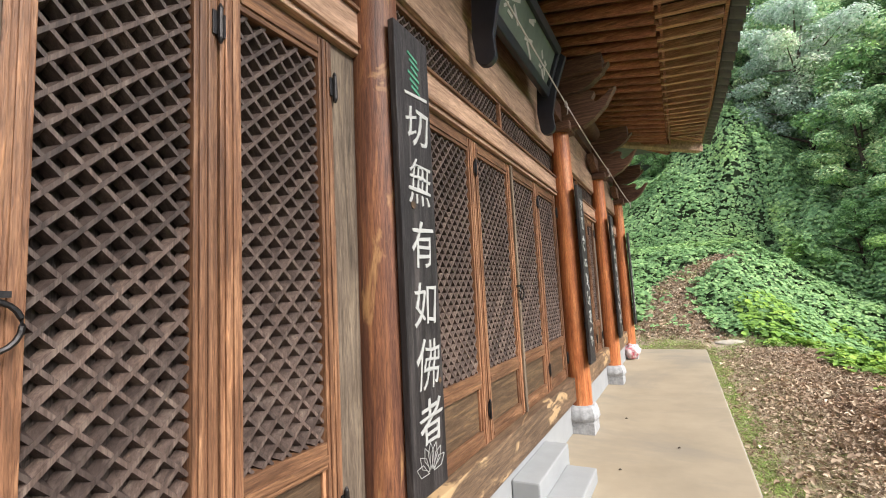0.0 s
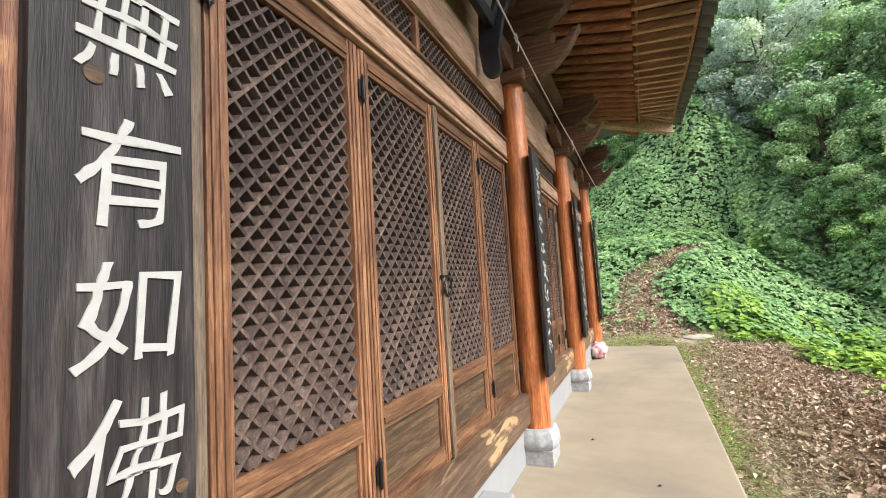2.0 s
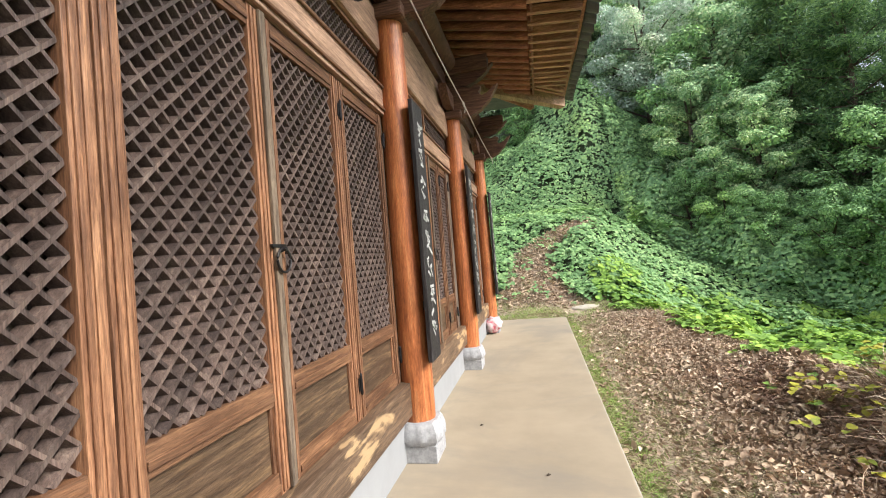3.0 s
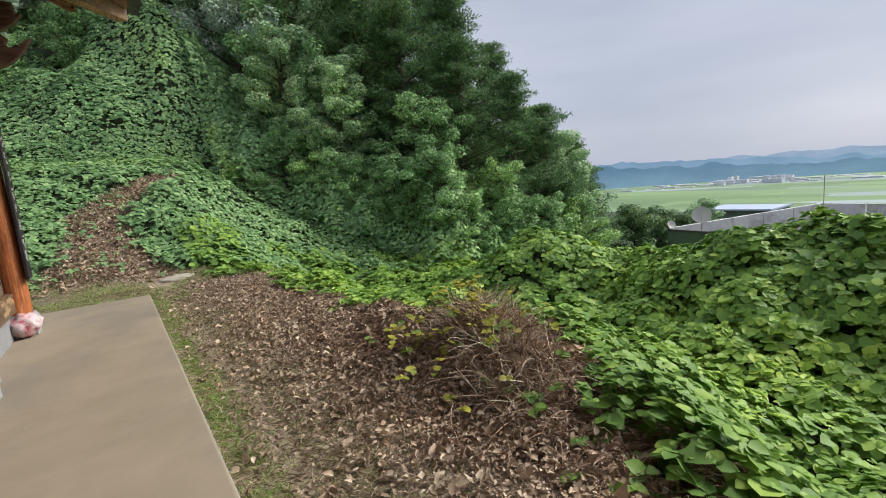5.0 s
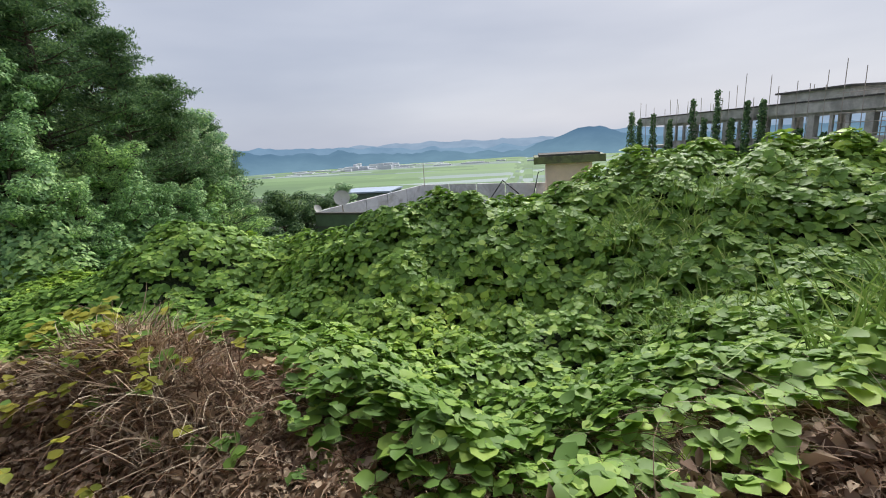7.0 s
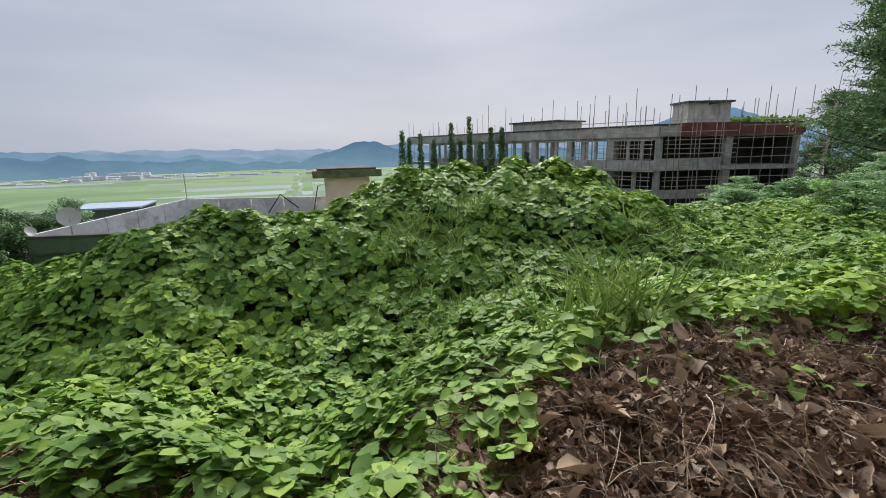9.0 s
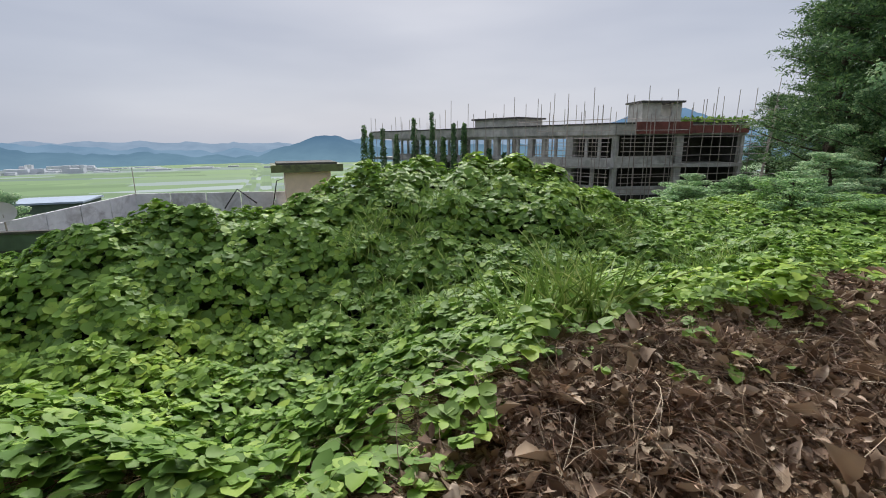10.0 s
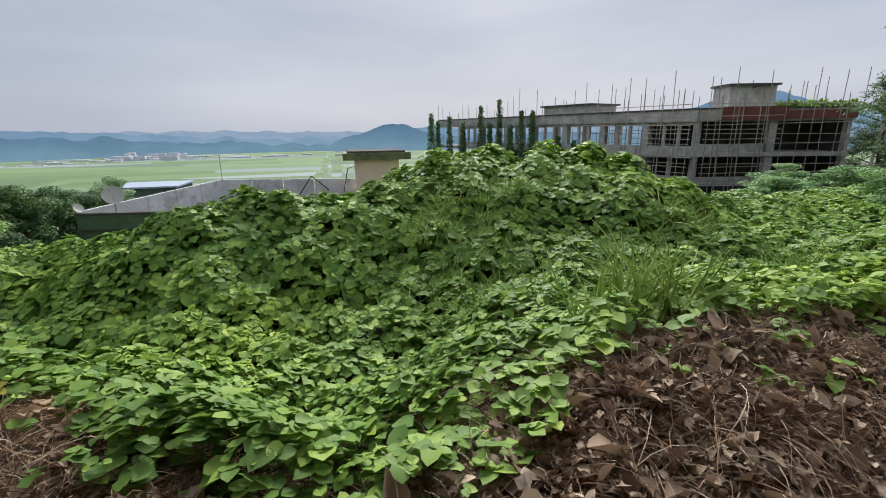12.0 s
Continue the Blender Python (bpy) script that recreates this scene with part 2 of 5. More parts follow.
L_DEAD = leafy("dead_leaf", [(0.0, (0.114, 0.0736, 0.0506)), (0.4, (0.262, 0.178, 0.127)), (0.8, (0.456, 0.339, 0.253)), (1.0, (0.684, 0.552, 0.44))], 0.3, 0.85, 0.1, 1.5)
L_SCRAP = leafy("leaf_scrap", [(0.0, (0.259, 0.181, 0.123)), (0.4, (0.39, 0.284, 0.2)), (0.8, (0.554, 0.428, 0.311)), (1.0, (0.731, 0.592, 0.449))], 0.3, 0.85, 0.1, 1.5)
L_STEM = leafy("dry_stem", [(0.0, (0.178, 0.123, 0.097)), (0.5, (0.429, 0.31, 0.217)), (1.0, (0.75, 0.639, 0.486))], 0.3, 0.8, 0.0, 1.5)
L_STEM_DARK = leafy("dark_stem", [(0.0, (0.105, 0.063, 0.045)), (0.5, (0.285, 0.173, 0.12)), (0.9, (0.54, 0.36, 0.24)), (1.0, (0.93, 0.675, 0.48))], 0.3, 0.8, 0.0, 1.5)
L_STRAW_GREEN = leafy("greenish_straw", [(0.0, (0.144, 0.122, 0.0623)), (0.5, (0.251, 0.22, 0.11)), (1.0, (0.417, 0.352, 0.205))], 0.3, 0.8, 0.1, 1.5)
L_GRASS = leafy("grass_blade", [(0.0, (0.145, 0.232, 0.0508)), (0.6, (0.29, 0.435, 0.102)), (1.0, (0.551, 0.609, 0.232))], 0.3, 0.5, 0.25, 1.0)
L_YELLOW = leafy("yellowing_leaf", [(0.0, (0.22, 0.26, 0.04)), (1.0, (0.50, 0.46, 0.07))], 0.2, 0.6, 0.25, 1.0)


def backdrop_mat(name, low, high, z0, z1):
    """Distant hills: a plain glowing backdrop with the air's haze painted into its tone."""
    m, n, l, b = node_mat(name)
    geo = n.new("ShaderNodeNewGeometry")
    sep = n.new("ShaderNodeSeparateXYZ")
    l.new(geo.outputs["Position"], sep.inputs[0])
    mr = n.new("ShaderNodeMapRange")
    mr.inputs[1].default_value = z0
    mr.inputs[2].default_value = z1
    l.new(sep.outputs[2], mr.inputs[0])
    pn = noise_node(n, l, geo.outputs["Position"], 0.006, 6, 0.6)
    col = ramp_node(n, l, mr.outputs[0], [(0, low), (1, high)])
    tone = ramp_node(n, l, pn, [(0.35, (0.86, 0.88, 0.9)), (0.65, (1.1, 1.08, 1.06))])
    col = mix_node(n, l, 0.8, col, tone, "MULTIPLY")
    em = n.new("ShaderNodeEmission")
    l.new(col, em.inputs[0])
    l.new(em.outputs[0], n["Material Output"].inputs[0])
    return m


# Haze painted into the glow: each farther range is paler.
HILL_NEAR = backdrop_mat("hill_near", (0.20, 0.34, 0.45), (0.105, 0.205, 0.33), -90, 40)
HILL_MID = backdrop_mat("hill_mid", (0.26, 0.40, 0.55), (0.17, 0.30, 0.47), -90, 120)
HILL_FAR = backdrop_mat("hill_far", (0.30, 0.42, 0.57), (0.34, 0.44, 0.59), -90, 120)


# ---- builders ----
class Geo:
    """Collects vertices and faces for one mesh."""

    def __init__(self):
        self.v, self.f = [], []

    def add(self, verts, faces):
        k = len(self.v)
        self.v += [tuple(p) for p in verts]
        self.f += [tuple(i + k for i in f) for f in faces]
        return self

    def box(self, x0, x1, y0, y1, z0, z1):
        return self.add([(x0, y0, z0), (x1, y0, z0), (x1, y1, z0), (x0, y1, z0), (x0, y0, z1), (x1, y0, z1), (x1, y1, z1), (x0, y1, z1)],
                        [(0, 3, 2, 1), (4, 5, 6, 7), (0, 1, 5, 4), (1, 2, 6, 5), (2, 3, 7, 6), (3, 0, 4, 7)])

    def beam(self, p, q, w, h, up=(0, 0, 1)):
        p, q = Vector(p), Vector(q)
        d = (q - p).normalized()
        s = d.cross(Vector(up))
        s = s.normalized() if s.length > 1e-5 else Vector((1, 0, 0))
        u = s.cross(d)
        vs = [e + s * a * w / 2 + u * b * h / 2 for e in (p, q) for a, b in ((-1, -1), (1, -1), (1, 1), (-1, 1))]
        return self.add(vs, [(0, 1, 2, 3), (7, 6, 5, 4), (0, 4, 5, 1), (1, 5, 6, 2), (2, 6, 7, 3), (3, 7, 4, 0)])

    def tube(self, pts, radii, n=10):
        pts = [Vector(p) for p in pts]
        if isinstance(radii, (int, float)):
            radii = [radii] * len(pts)
        k = len(self.v)
        for i, p in enumerate(pts):
            d = (pts[min(i + 1, len(pts) - 1)] - pts[max(i - 1, 0)]).normalized()
            a = d.cross(Vector((0, 0, 1)))
            a = a.normalized() if a.length > 1e-3 else Vector((1, 0, 0))
            b = d.cross(a)
            for j in range(n):
                t = 2 * math.pi * j / n
                self.v.append(tuple(p + (a * math.cos(t) + b * math.sin(t)) * radii[i]))
        for i in range(len(pts) - 1):
            for j in range(n):
                j2 = (j + 1) % n
                self.f.append((k + i * n + j, k + i * n + j2, k + (i + 1) * n + j2, k + (i + 1) * n + j))
        self.f.append(tuple(k + j for j in reversed(range(n))))
        self.f.append(tuple(k + (len(pts) - 1) * n + j for j in range(n)))
        return self

    def plate(self, outline, y0, y1):
        """An outline in x and z, thick along y."""
        n = len(outline)
        vs = [(x, y0, z) for x, z in outline] + [(x, y1, z) for x, z in outline]
        fs = [tuple(range(n)), tuple(reversed(range(n, 2 * n)))]
        fs += [(i, i + n, (i + 1) % n + n, (i + 1) % n) for i in range(n)]
        return self.add(vs, fs)

    def mesh(self, name, mat, bevel=0.0, smooth=False):
        me = bpy.data.meshes.new(name)
        me.from_pydata(self.v, [], self.f)
        bm = bmesh.new()
        bm.from_mesh(me)
        bmesh.ops.recalc_face_normals(bm, faces=bm.faces)
        if bevel:
            es = [e for e in bm.edges if len(e.link_faces) == 2 and e.calc_face_angle(0) > 0.7]
            bmesh.ops.bevel(bm, geom=es, offset=bevel, segments=2, affect="EDGES", profile=0.6)
        bm.to_mesh(me)
        bm.free()
        if mat:
            me.materials.append(mat)
        if smooth:
            me.shade_smooth()
            me.set_sharp_from_angle(angle=radians(40))
        return me


def part(name, data, parent=None, label="", at=(0, 0, 0), kind=""):
    ob = new(name, data)
    ob.location = at
    ob.parent = parent
    return tagged(ob, label=label, kind=kind)


def thing(name, at, label, category, group=""):
    ob = new(name)
    ob.location = at
    return tagged(ob, label=label, category=category, group=group)


def structure(name, data, label="", at=(0, 0, 0)):
    ob = new(name, data)
    ob.location = at
    return tagged(ob, label=label, kind="structure")


def sstep(a, b, x):
    t = np.clip((np.asarray(x, float) - a) / (b - a), 0, 1)
    return t * t * (3 - 2 * t)


def bell(x, c, w):
    return np.exp(-((np.asarray(x, float) - c) / w) ** 2)


# ---- lie of the land ----
SLAB_X, SLAB_Y = 1.43, 11.15


def edge_x(y):
    """Where the cleared terrace ends and the vines begin."""
    y = np.asarray(y, float)
    return 3.80 - 1.05 * bell(y, 3.2, 0.9) - 0.15 * sstep(6, 10, y) + 0.5 * sstep(0, -5, y) - 0.8 * sstep(10, 14, y)


def land(x, y):
    x, y = np.asarray(x, float), np.asarray(y, float)
    z = -0.15 + 0.02 * np.sin(x * 2.1 + y) + 0.02 * np.sin(y * 1.7 - x)
    z = z - 0.06 * bell(x, 1.75, 0.4)
    depth = 0.45 + 0.55 * sstep(0.5, 3.0, y) + 0.1 * sstep(6, 9, y)
    z = z - depth * sstep(-0.2, 2.4, x - edge_x(y))
    crest = 1.15 * bell(y, 4.9, 2.4) + 1.5 * bell(y, -0.5, 2.9) + 1.2 * bell(y, 9.6, 1.5) + 0.5 * bell(y, 2.6, 1.4)
    z = z + crest * bell(x, 8.8 + 0.2 * np.sin(y), 1.7)
    z = z + 0.12 * sstep(4, 7, x) * np.sin(1.3 * x + 0.6 * y) * np.sin(1.1 * y - 0.5 * x)
    z = z - 0.20 * np.clip(x - 11, 0, 20) - 0.12 * np.clip(x - 31, 0, 100) - 0.10 * np.clip(x - 131, 0, 700)
    lift = 1 - sstep(3.5, 11, x)
    z = z + lift * (2.7 * sstep(12.8, 19.0, y)) + 0.10 * np.clip(y - 19, 0, 40)
    bank = 1 - sstep(8, 16, x)
    z = z + bank * 3.4 * sstep(21.0, 26.3, y - 0.12 * np.abs(x - 2) + 0.5 * np.sin(x * 0.8)) + bank * 0.10 * np.clip(y - 26, 0, 60)
    u = np.minimum((x - 5.2) * 0.813 + (y - 19) * 0.583, (9.4 - x) * 0.2 + (y - 13.0) * 0.98)
    z = z + 2.7 * sstep(0, 2.4, u + 0.25 * np.sin(1.7 * x - y)) * (1 - sstep(12, 20, x)) * sstep(-6, 4, x)
    z = z + 1.3 * bell(x, 5.0, 2.2) * bell(y, 25.0, 2.4) + 0.6 * bell(x, 0.0, 1.8) * bell(y, 23.5, 1.6)
    z = z + 0.25 * np.clip(-x - 9, 0, 60)
    z = z + 0.22 * np.clip(-y - 26, 0, 30) * (1 - sstep(14, 40, x))
    return np.maximum(z, -92)


def spaced(lo, hi, step, far):
    a = list(np.arange(lo, hi + step / 2, step))
    s, p = step, a[-1]
    while p < far:
        s *= 1.22
        p += s
        a.append(p)
    s, p = step, a[0]
    while p > -far:
        s *= 1.22
        p -= s
        a.insert(0, p)
    return np.array(a)


gx, gy = spaced(-6, 20, 0.33, 4600), spaced(-10, 30, 0.33, 4600)
GX, GY = np.meshgrid(gx, gy, indexing="ij")
GZ = land(GX, GY)
nx, ny = GX.shape
idx = np.arange(nx * ny).reshape(nx, ny)
quads = np.stack([idx[:-1, :-1], idx[1:, :-1], idx[1:, 1:], idx[:-1, 1:]], -1).reshape(-1, 4)
ground_me = bpy.data.meshes.new("ground")
ground_me.from_pydata(np.stack([GX, GY, GZ], -1).reshape(-1, 3).tolist(), [], quads.tolist())


def path_mask(x, y):
    """The trodden way up the slope."""
    c = 0.9 - 0.05 * (y - 13.5) + 1.9 * sstep(15.6, 18.0, y)
    w = 0.95 - 0.55 * sstep(13.6, 15.5, y)
    return (1 - sstep(w, w + 0.35, np.abs(x - c))) * sstep(12.5, 13.5, y) * (1 - sstep(17.4, 18.0, y))


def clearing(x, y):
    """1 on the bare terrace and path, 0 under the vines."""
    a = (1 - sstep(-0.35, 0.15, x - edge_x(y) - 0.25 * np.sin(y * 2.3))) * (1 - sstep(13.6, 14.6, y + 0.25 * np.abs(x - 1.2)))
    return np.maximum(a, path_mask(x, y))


GM, gn, gl, gb = node_mat("ground_cover")
g_att = gn.new("ShaderNodeAttribute")
g_att.attribute_name = "bare"
gv = coords(gn, gl)
g_a = noise_node(gn, gl, gv, 9.0, 8, 0.7)
g_b = noise_node(gn, gl, gv, 0.9, 5, 0.6)
bare_c = ramp_node(gn, gl, g_a, [(0.3, (0.17, 0.125, 0.088)), (0.5, (0.32, 0.245, 0.175)), (0.7, (0.48, 0.385, 0.275))])
grassy = ramp_node(gn, gl, g_a, [(0.3, (0.13, 0.14, 0.05)), (0.7, (0.32, 0.33, 0.13))])
g_gm = ramp_node(gn, gl, g_b, [(0.52, (0, 0, 0)), (0.66, (1, 1, 1))])
bare_c = mix_node(gn, gl, g_gm, bare_c, grassy)
# Near-black under the vines: the leaves' shade is put into the soil colour.
vine_shade_c = ramp_node(gn, gl, g_a, [(0.3, (0.012, 0.022, 0.007)), (0.7, (0.03, 0.05, 0.014))])
gl.new(mix_node(gn, gl, g_att.outputs["Fac"], vine_shade_c, bare_c), gb.inputs["Base Color"])
gb.inputs["Roughness"].default_value = 0.95
bump_node(gn, gl, gb, noise_node(gn, gl, gv, 22.0, 5, 0.7), 0.9, 0.03)

FM, fn, fl, fb = node_mat("paddy_fields")
fv = coords(fn, fl, (0.011, 0.0028, 1))
vor = fn.new("ShaderNodeTexVoronoi")
vor.distance = "CHEBYCHEV"
vor.inputs["Scale"].default_value = 1.0
vor.inputs["Randomness"].default_value = 0.8
fl.new(fv, vor.inputs["Vector"])
f_sep = fn.new("ShaderNodeSeparateColor")
fl.new(vor.outputs["Color"], f_sep.inputs[0])
fcol = ramp_node(fn, fl, f_sep.outputs[0], [(0.0, (0.11, 0.19, 0.08)), (0.4, (0.155, 0.26, 0.10)), (0.7, (0.20, 0.31, 0.13)), (0.85, (0.13, 0.20, 0.15)), (1.0, (0.34, 0.40, 0.40))])
fl.new(fcol, fb.inputs["Base Color"])
fb.inputs["Roughness"].default_value = 0.9

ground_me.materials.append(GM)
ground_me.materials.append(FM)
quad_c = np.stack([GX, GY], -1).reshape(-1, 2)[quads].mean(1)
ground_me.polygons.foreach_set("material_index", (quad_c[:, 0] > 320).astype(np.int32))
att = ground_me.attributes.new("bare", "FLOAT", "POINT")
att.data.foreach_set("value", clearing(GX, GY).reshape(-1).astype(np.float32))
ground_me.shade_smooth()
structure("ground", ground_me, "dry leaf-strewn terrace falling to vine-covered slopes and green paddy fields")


def ridge(name, mat, dist, width, prof, z0=-95, seed=1):
    """A range of hills across the plain; prof gives its height by bearing in degrees from x."""
    g = Geo()
    n = 220
    rows = []
    for i in range(n + 1):
        b = -78 + 130 * i / n
        h = prof(b) + 22 * noise.noise((b * 0.45 + seed, seed, 0)) + 10 * noise.noise((b * 1.3, seed, 3)) + 3 * noise.noise((b * 4.0, seed, 7))
        r = radians(b)
        for rr, zz in ((dist - width, z0), (dist - width * 0.55, z0 + (h - z0) * 0.5), (dist, h), (dist + width * 0.6, z0)):
            g.v.append((rr * math.cos(r), rr * math.sin(r), zz))
    for i in range(n):
        for j in range(3):
            a = i * 4 + j
            g.f.append((a, a + 1, a + 5, a + 4))
    ob = structure(name, g.mesh(name, mat, 0, True), "wooded hills beyond the plain, a glowing backdrop with painted blue haze")
    return ob


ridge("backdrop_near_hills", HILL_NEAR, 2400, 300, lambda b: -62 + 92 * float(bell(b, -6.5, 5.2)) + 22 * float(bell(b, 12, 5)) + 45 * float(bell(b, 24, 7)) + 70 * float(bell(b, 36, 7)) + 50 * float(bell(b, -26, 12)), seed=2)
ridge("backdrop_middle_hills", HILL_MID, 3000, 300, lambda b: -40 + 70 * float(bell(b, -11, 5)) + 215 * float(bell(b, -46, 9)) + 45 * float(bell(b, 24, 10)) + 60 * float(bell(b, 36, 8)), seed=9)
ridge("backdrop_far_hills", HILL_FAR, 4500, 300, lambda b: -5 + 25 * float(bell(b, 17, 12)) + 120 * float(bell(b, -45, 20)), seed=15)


# ---- the temple hall ----
structure("pavement", Geo().box(-6.0, SLAB_X, -5.0, SLAB_Y, -0.32, 0.0).mesh("pavement", CONCRETE, 0.012), "pale cast concrete walkway along the hall")
structure("pavement_edge", Geo().box(SLAB_X - 0.004, SLAB_X + 0.006, -5.0, SLAB_Y - 0.03, -0.32, -0.012).mesh("pavement_edge", SLAB_EDGE), "grey rough edge of the walkway")

COLS = [-3.1, -0.68, 1.64, 4.88, 7.30, 9.78]
COL_X = 0.10
structure("wall_base", Geo().box(-0.25, 0.03, COLS[0] + 0.1, COLS[-1], 0.0, 0.31).mesh("wall_base", PLASTER, 0.004), "white rendered low wall under the doors")
structure("floor", Geo().box(-4.3, -0.26, COLS[0] + 0.1, COLS[-1] - 0.1, 0.0, 0.42).mesh("floor", W_GREY), "boarded hall floor")
structure("wall_west", Geo().box(-4.5, -4.3, COLS[0] - 0.1, COLS[-1] + 0.1, 0.0, 3.7).mesh("wall_west", PLASTER), "white rendered back wall")
structure("wall_south", Geo().box(-4.3, -0.12, COLS[0] - 0.06, COLS[0] + 0.06, 0.42, 3.7).mesh("wall_south", PLASTER), "white rendered gable wall")
structure("wall_north", Geo().box(-4.3, -0.12, COLS[-1] - 0.06, COLS[-1] + 0.06, 0.42, 3.7).mesh("wall_north", PLASTER), "white rendered gable wall")
structure("ceiling", Geo().box(-4.3, -0.1, COLS[0], COLS[-1], 3.62, 3.7).mesh("ceiling", W_GREY), "boarded ceiling")


def column(y, mat, label):
    t = thing("wooden_column", (COL_X if y > 2 else 0.05, y, 0), label, "column", "columns along the hall front")
    g = Geo()
    zs = [0.25 + 0.35 * i for i in range(9)]
    g.tube([(0, 0, z) for z in zs], [0.112 + 0.006 * math.sin(z * 1.3) - 0.012 * (z / 3.0) for z in zs], 28)
    part("shaft", g.mesh("shaft", mat, 0, True), t)
    base = Geo().box(-0.14, 0.14, -0.14, 0.14, 0.0, 0.115)
    part("plinth_block", base.mesh("plinth_block", STONE, 0.006), t, "square grey granite block")
    g = Geo()
    n, prof = 48, [(0.115, 0.150), (0.15, 0.172), (0.19, 0.167), (0.235, 0.152), (0.262, 0.135)]
    for z, r in prof:
        for j in range(n):
            a = 2 * math.pi * j / n
            sq = 1 / max(abs(math.cos(a)), abs(math.sin(a))) ** 0.55
            rr = r * sq * (1 + 0.045 * abs(math.sin(a * 6)))
            g.v.append((rr * math.cos(a) * 0.97, rr * math.sin(a) * 0.97, z))
    for i in range(len(prof) - 1):
        for j in range(n):
            g.f.append((i * n + j, i * n + (j + 1) % n, (i + 1) * n + (j + 1) % n, (i + 1) * n + j))
    g.f.append(tuple(range((len(prof) - 1) * n, len(prof) * n)))
    part("lotus_plinth", g.mesh("lotus_plinth", STONE, 0, True), t, "carved lotus petals in grey granite")
    return t


for i, y in enumerate(COLS):
    column(y, W_ORANGE if i > 2 else W_BROWN, "round varnished orange-brown timber column on a carved granite plinth" if i > 2 else "round weathered red-brown timber column with orange streaks")


def timber(name, x0, x1, y0, y1, z0, z1, mat, label, cat="beam", bevel=0.006):
    """A squared timber: thing with one body."""
    t = thing(name, (0, (y0 + y1) / 2, z0), label, cat)
    h = (y1 - y0) / 2
    part("body", Geo().box(x0, x1, -h, h, 0, z1 - z0).mesh("body", mat, bevel), t)
    return t


def lattice(t, y0, y1, z0, z1, pitch, wide, deep, mat, x=0.0):
    """Crossed slanting bars within a rectangle, cut off at its sides; every bar a part."""
    w, h = y1 - y0, z1 - z0
    for way in (1, -1):
        k = -h + pitch * 0.5
        while k < w:
            pts = []
            a, b = max(0.0, k), min(w, k + h)
            if b - a > 0.012:
                za, zb = a - k, b - k
                if way < 0:
                    pa, pb = (w - a, za), (w - b, zb)
                else:
                    pa, pb = (a, za), (b, zb)
                xo = x - (0.0 if way > 0 else 0.0015)
                p = Vector((xo, y0 + pa[0], z0 + pa[1]))
                q = Vector((xo, y0 + pb[0], z0 + pb[1]))
                d = (q - p).normalized()
                s = Vector((0, -d.z, d.y))
                vs = []
                for e in (p, q):
                    vs += [e + s * wide * 0.18, e - s * wide * 0.18, e - s * wide * 0.5 - Vector((deep, 0, 0)), e + s * wide * 0.5 - Vector((deep, 0, 0))]
                g = Geo().add(vs, [(3, 2, 1, 0), (4, 5, 6, 7), (0, 1, 5, 4), (1, 2, 6, 5), (2, 3, 7, 6), (3, 0, 4, 7)])
                part("lattice_bar", g.mesh("lattice_bar", mat), t)
            k += pitch


LEAF_Z0, LEAF_Z1, LAT_Z0, LAT_Z1 = 0.53, 2.36, 0.94, 2.27


def door_leaf(width, ring=False):
    """One leaf: base at its lower left corner; the face of the lattice lies at x = 0."""
    t = thing("lattice_door", (0, 0, LEAF_Z0), "closed wooden door leaf of crossed slanting bars over a plain lower panel, brown and weathered", "door", "lattice doors of the hall")
    st, H = 0.068, LEAF_Z1 - LEAF_Z0
    a, b = LAT_Z0 - LEAF_Z0, LAT_Z1 - LEAF_Z0
    for y0 in (0.004, width - st - 0.004):
        g = Geo().box(-0.045, 0.018, y0, y0 + st, 0, H)
        g.box(0.018, 0.026, y0 + 0.012, y0 + st * 0.40, 0.01, H - 0.01)
        g.box(0.018, 0.024, y0 + st * 0.55, y0 + st - 0.012, 0.01, H - 0.01)
        part("stile", g.mesh("stile", W_DOOR, 0.003), t)
    for z0, z1 in ((b, H), (a - 0.085, a), (0.0, 0.085)):
        g = Geo().box(-0.043, 0.016, st + 0.004, width - st - 0.004, z0, z1)
        g.box(0.016, 0.023, st + 0.004, width - st - 0.004, z0 + 0.02, z1 - 0.04)
        part("rail", g.mesh("rail", W_DOOR_Y, 0.003), t)
    part("panel", Geo().box(-0.03, -0.006, st, width - st, 0.08, a - 0.08).mesh("panel", W_PANEL), t, "recessed lower board with figured grain")
    for y0 in (st + 0.004, width - st - 0.018):
        part("bead", Geo().box(-0.006, 0.006, y0, y0 + 0.014, 0.085, a - 0.085).mesh("bead", W_DOOR, 0.002), t)
    part("backing", Geo().box(-0.052, -0.046, st * 0.5, width - st * 0.5, a - 0.02, b + 0.02).mesh("backing", W_BACK), t, "grey-brown boarding behind the bars")
    lattice(t, st + 0.004, width - st - 0.004, a, b, 0.0685, 0.027, 0.036, W_LATT, 0.004)
    return t


def hinge(leaf, y, z):
    t = part("hinge", None, leaf, "black iron hinge", (0.026, y, z))
    g = Geo().tube([(0.008, 0, -0.045), (0.008, 0, 0.045)], 0.008, 8)
    g.tube([(0.008, 0, 0.045), (0.008, 0, 0.058)], [0.009, 0.003], 8).tube([(0.008, 0, -0.058), (0.008, 0, -0.045)], [0.003, 0.009], 8)
    part("barrel", g.mesh("barrel", IRON, 0, True), t)
    part("plate", Geo().box(0.0, 0.004, -0.02, 0.02, -0.035, 0.035).mesh("plate", IRON, 0.001), t)
    return t


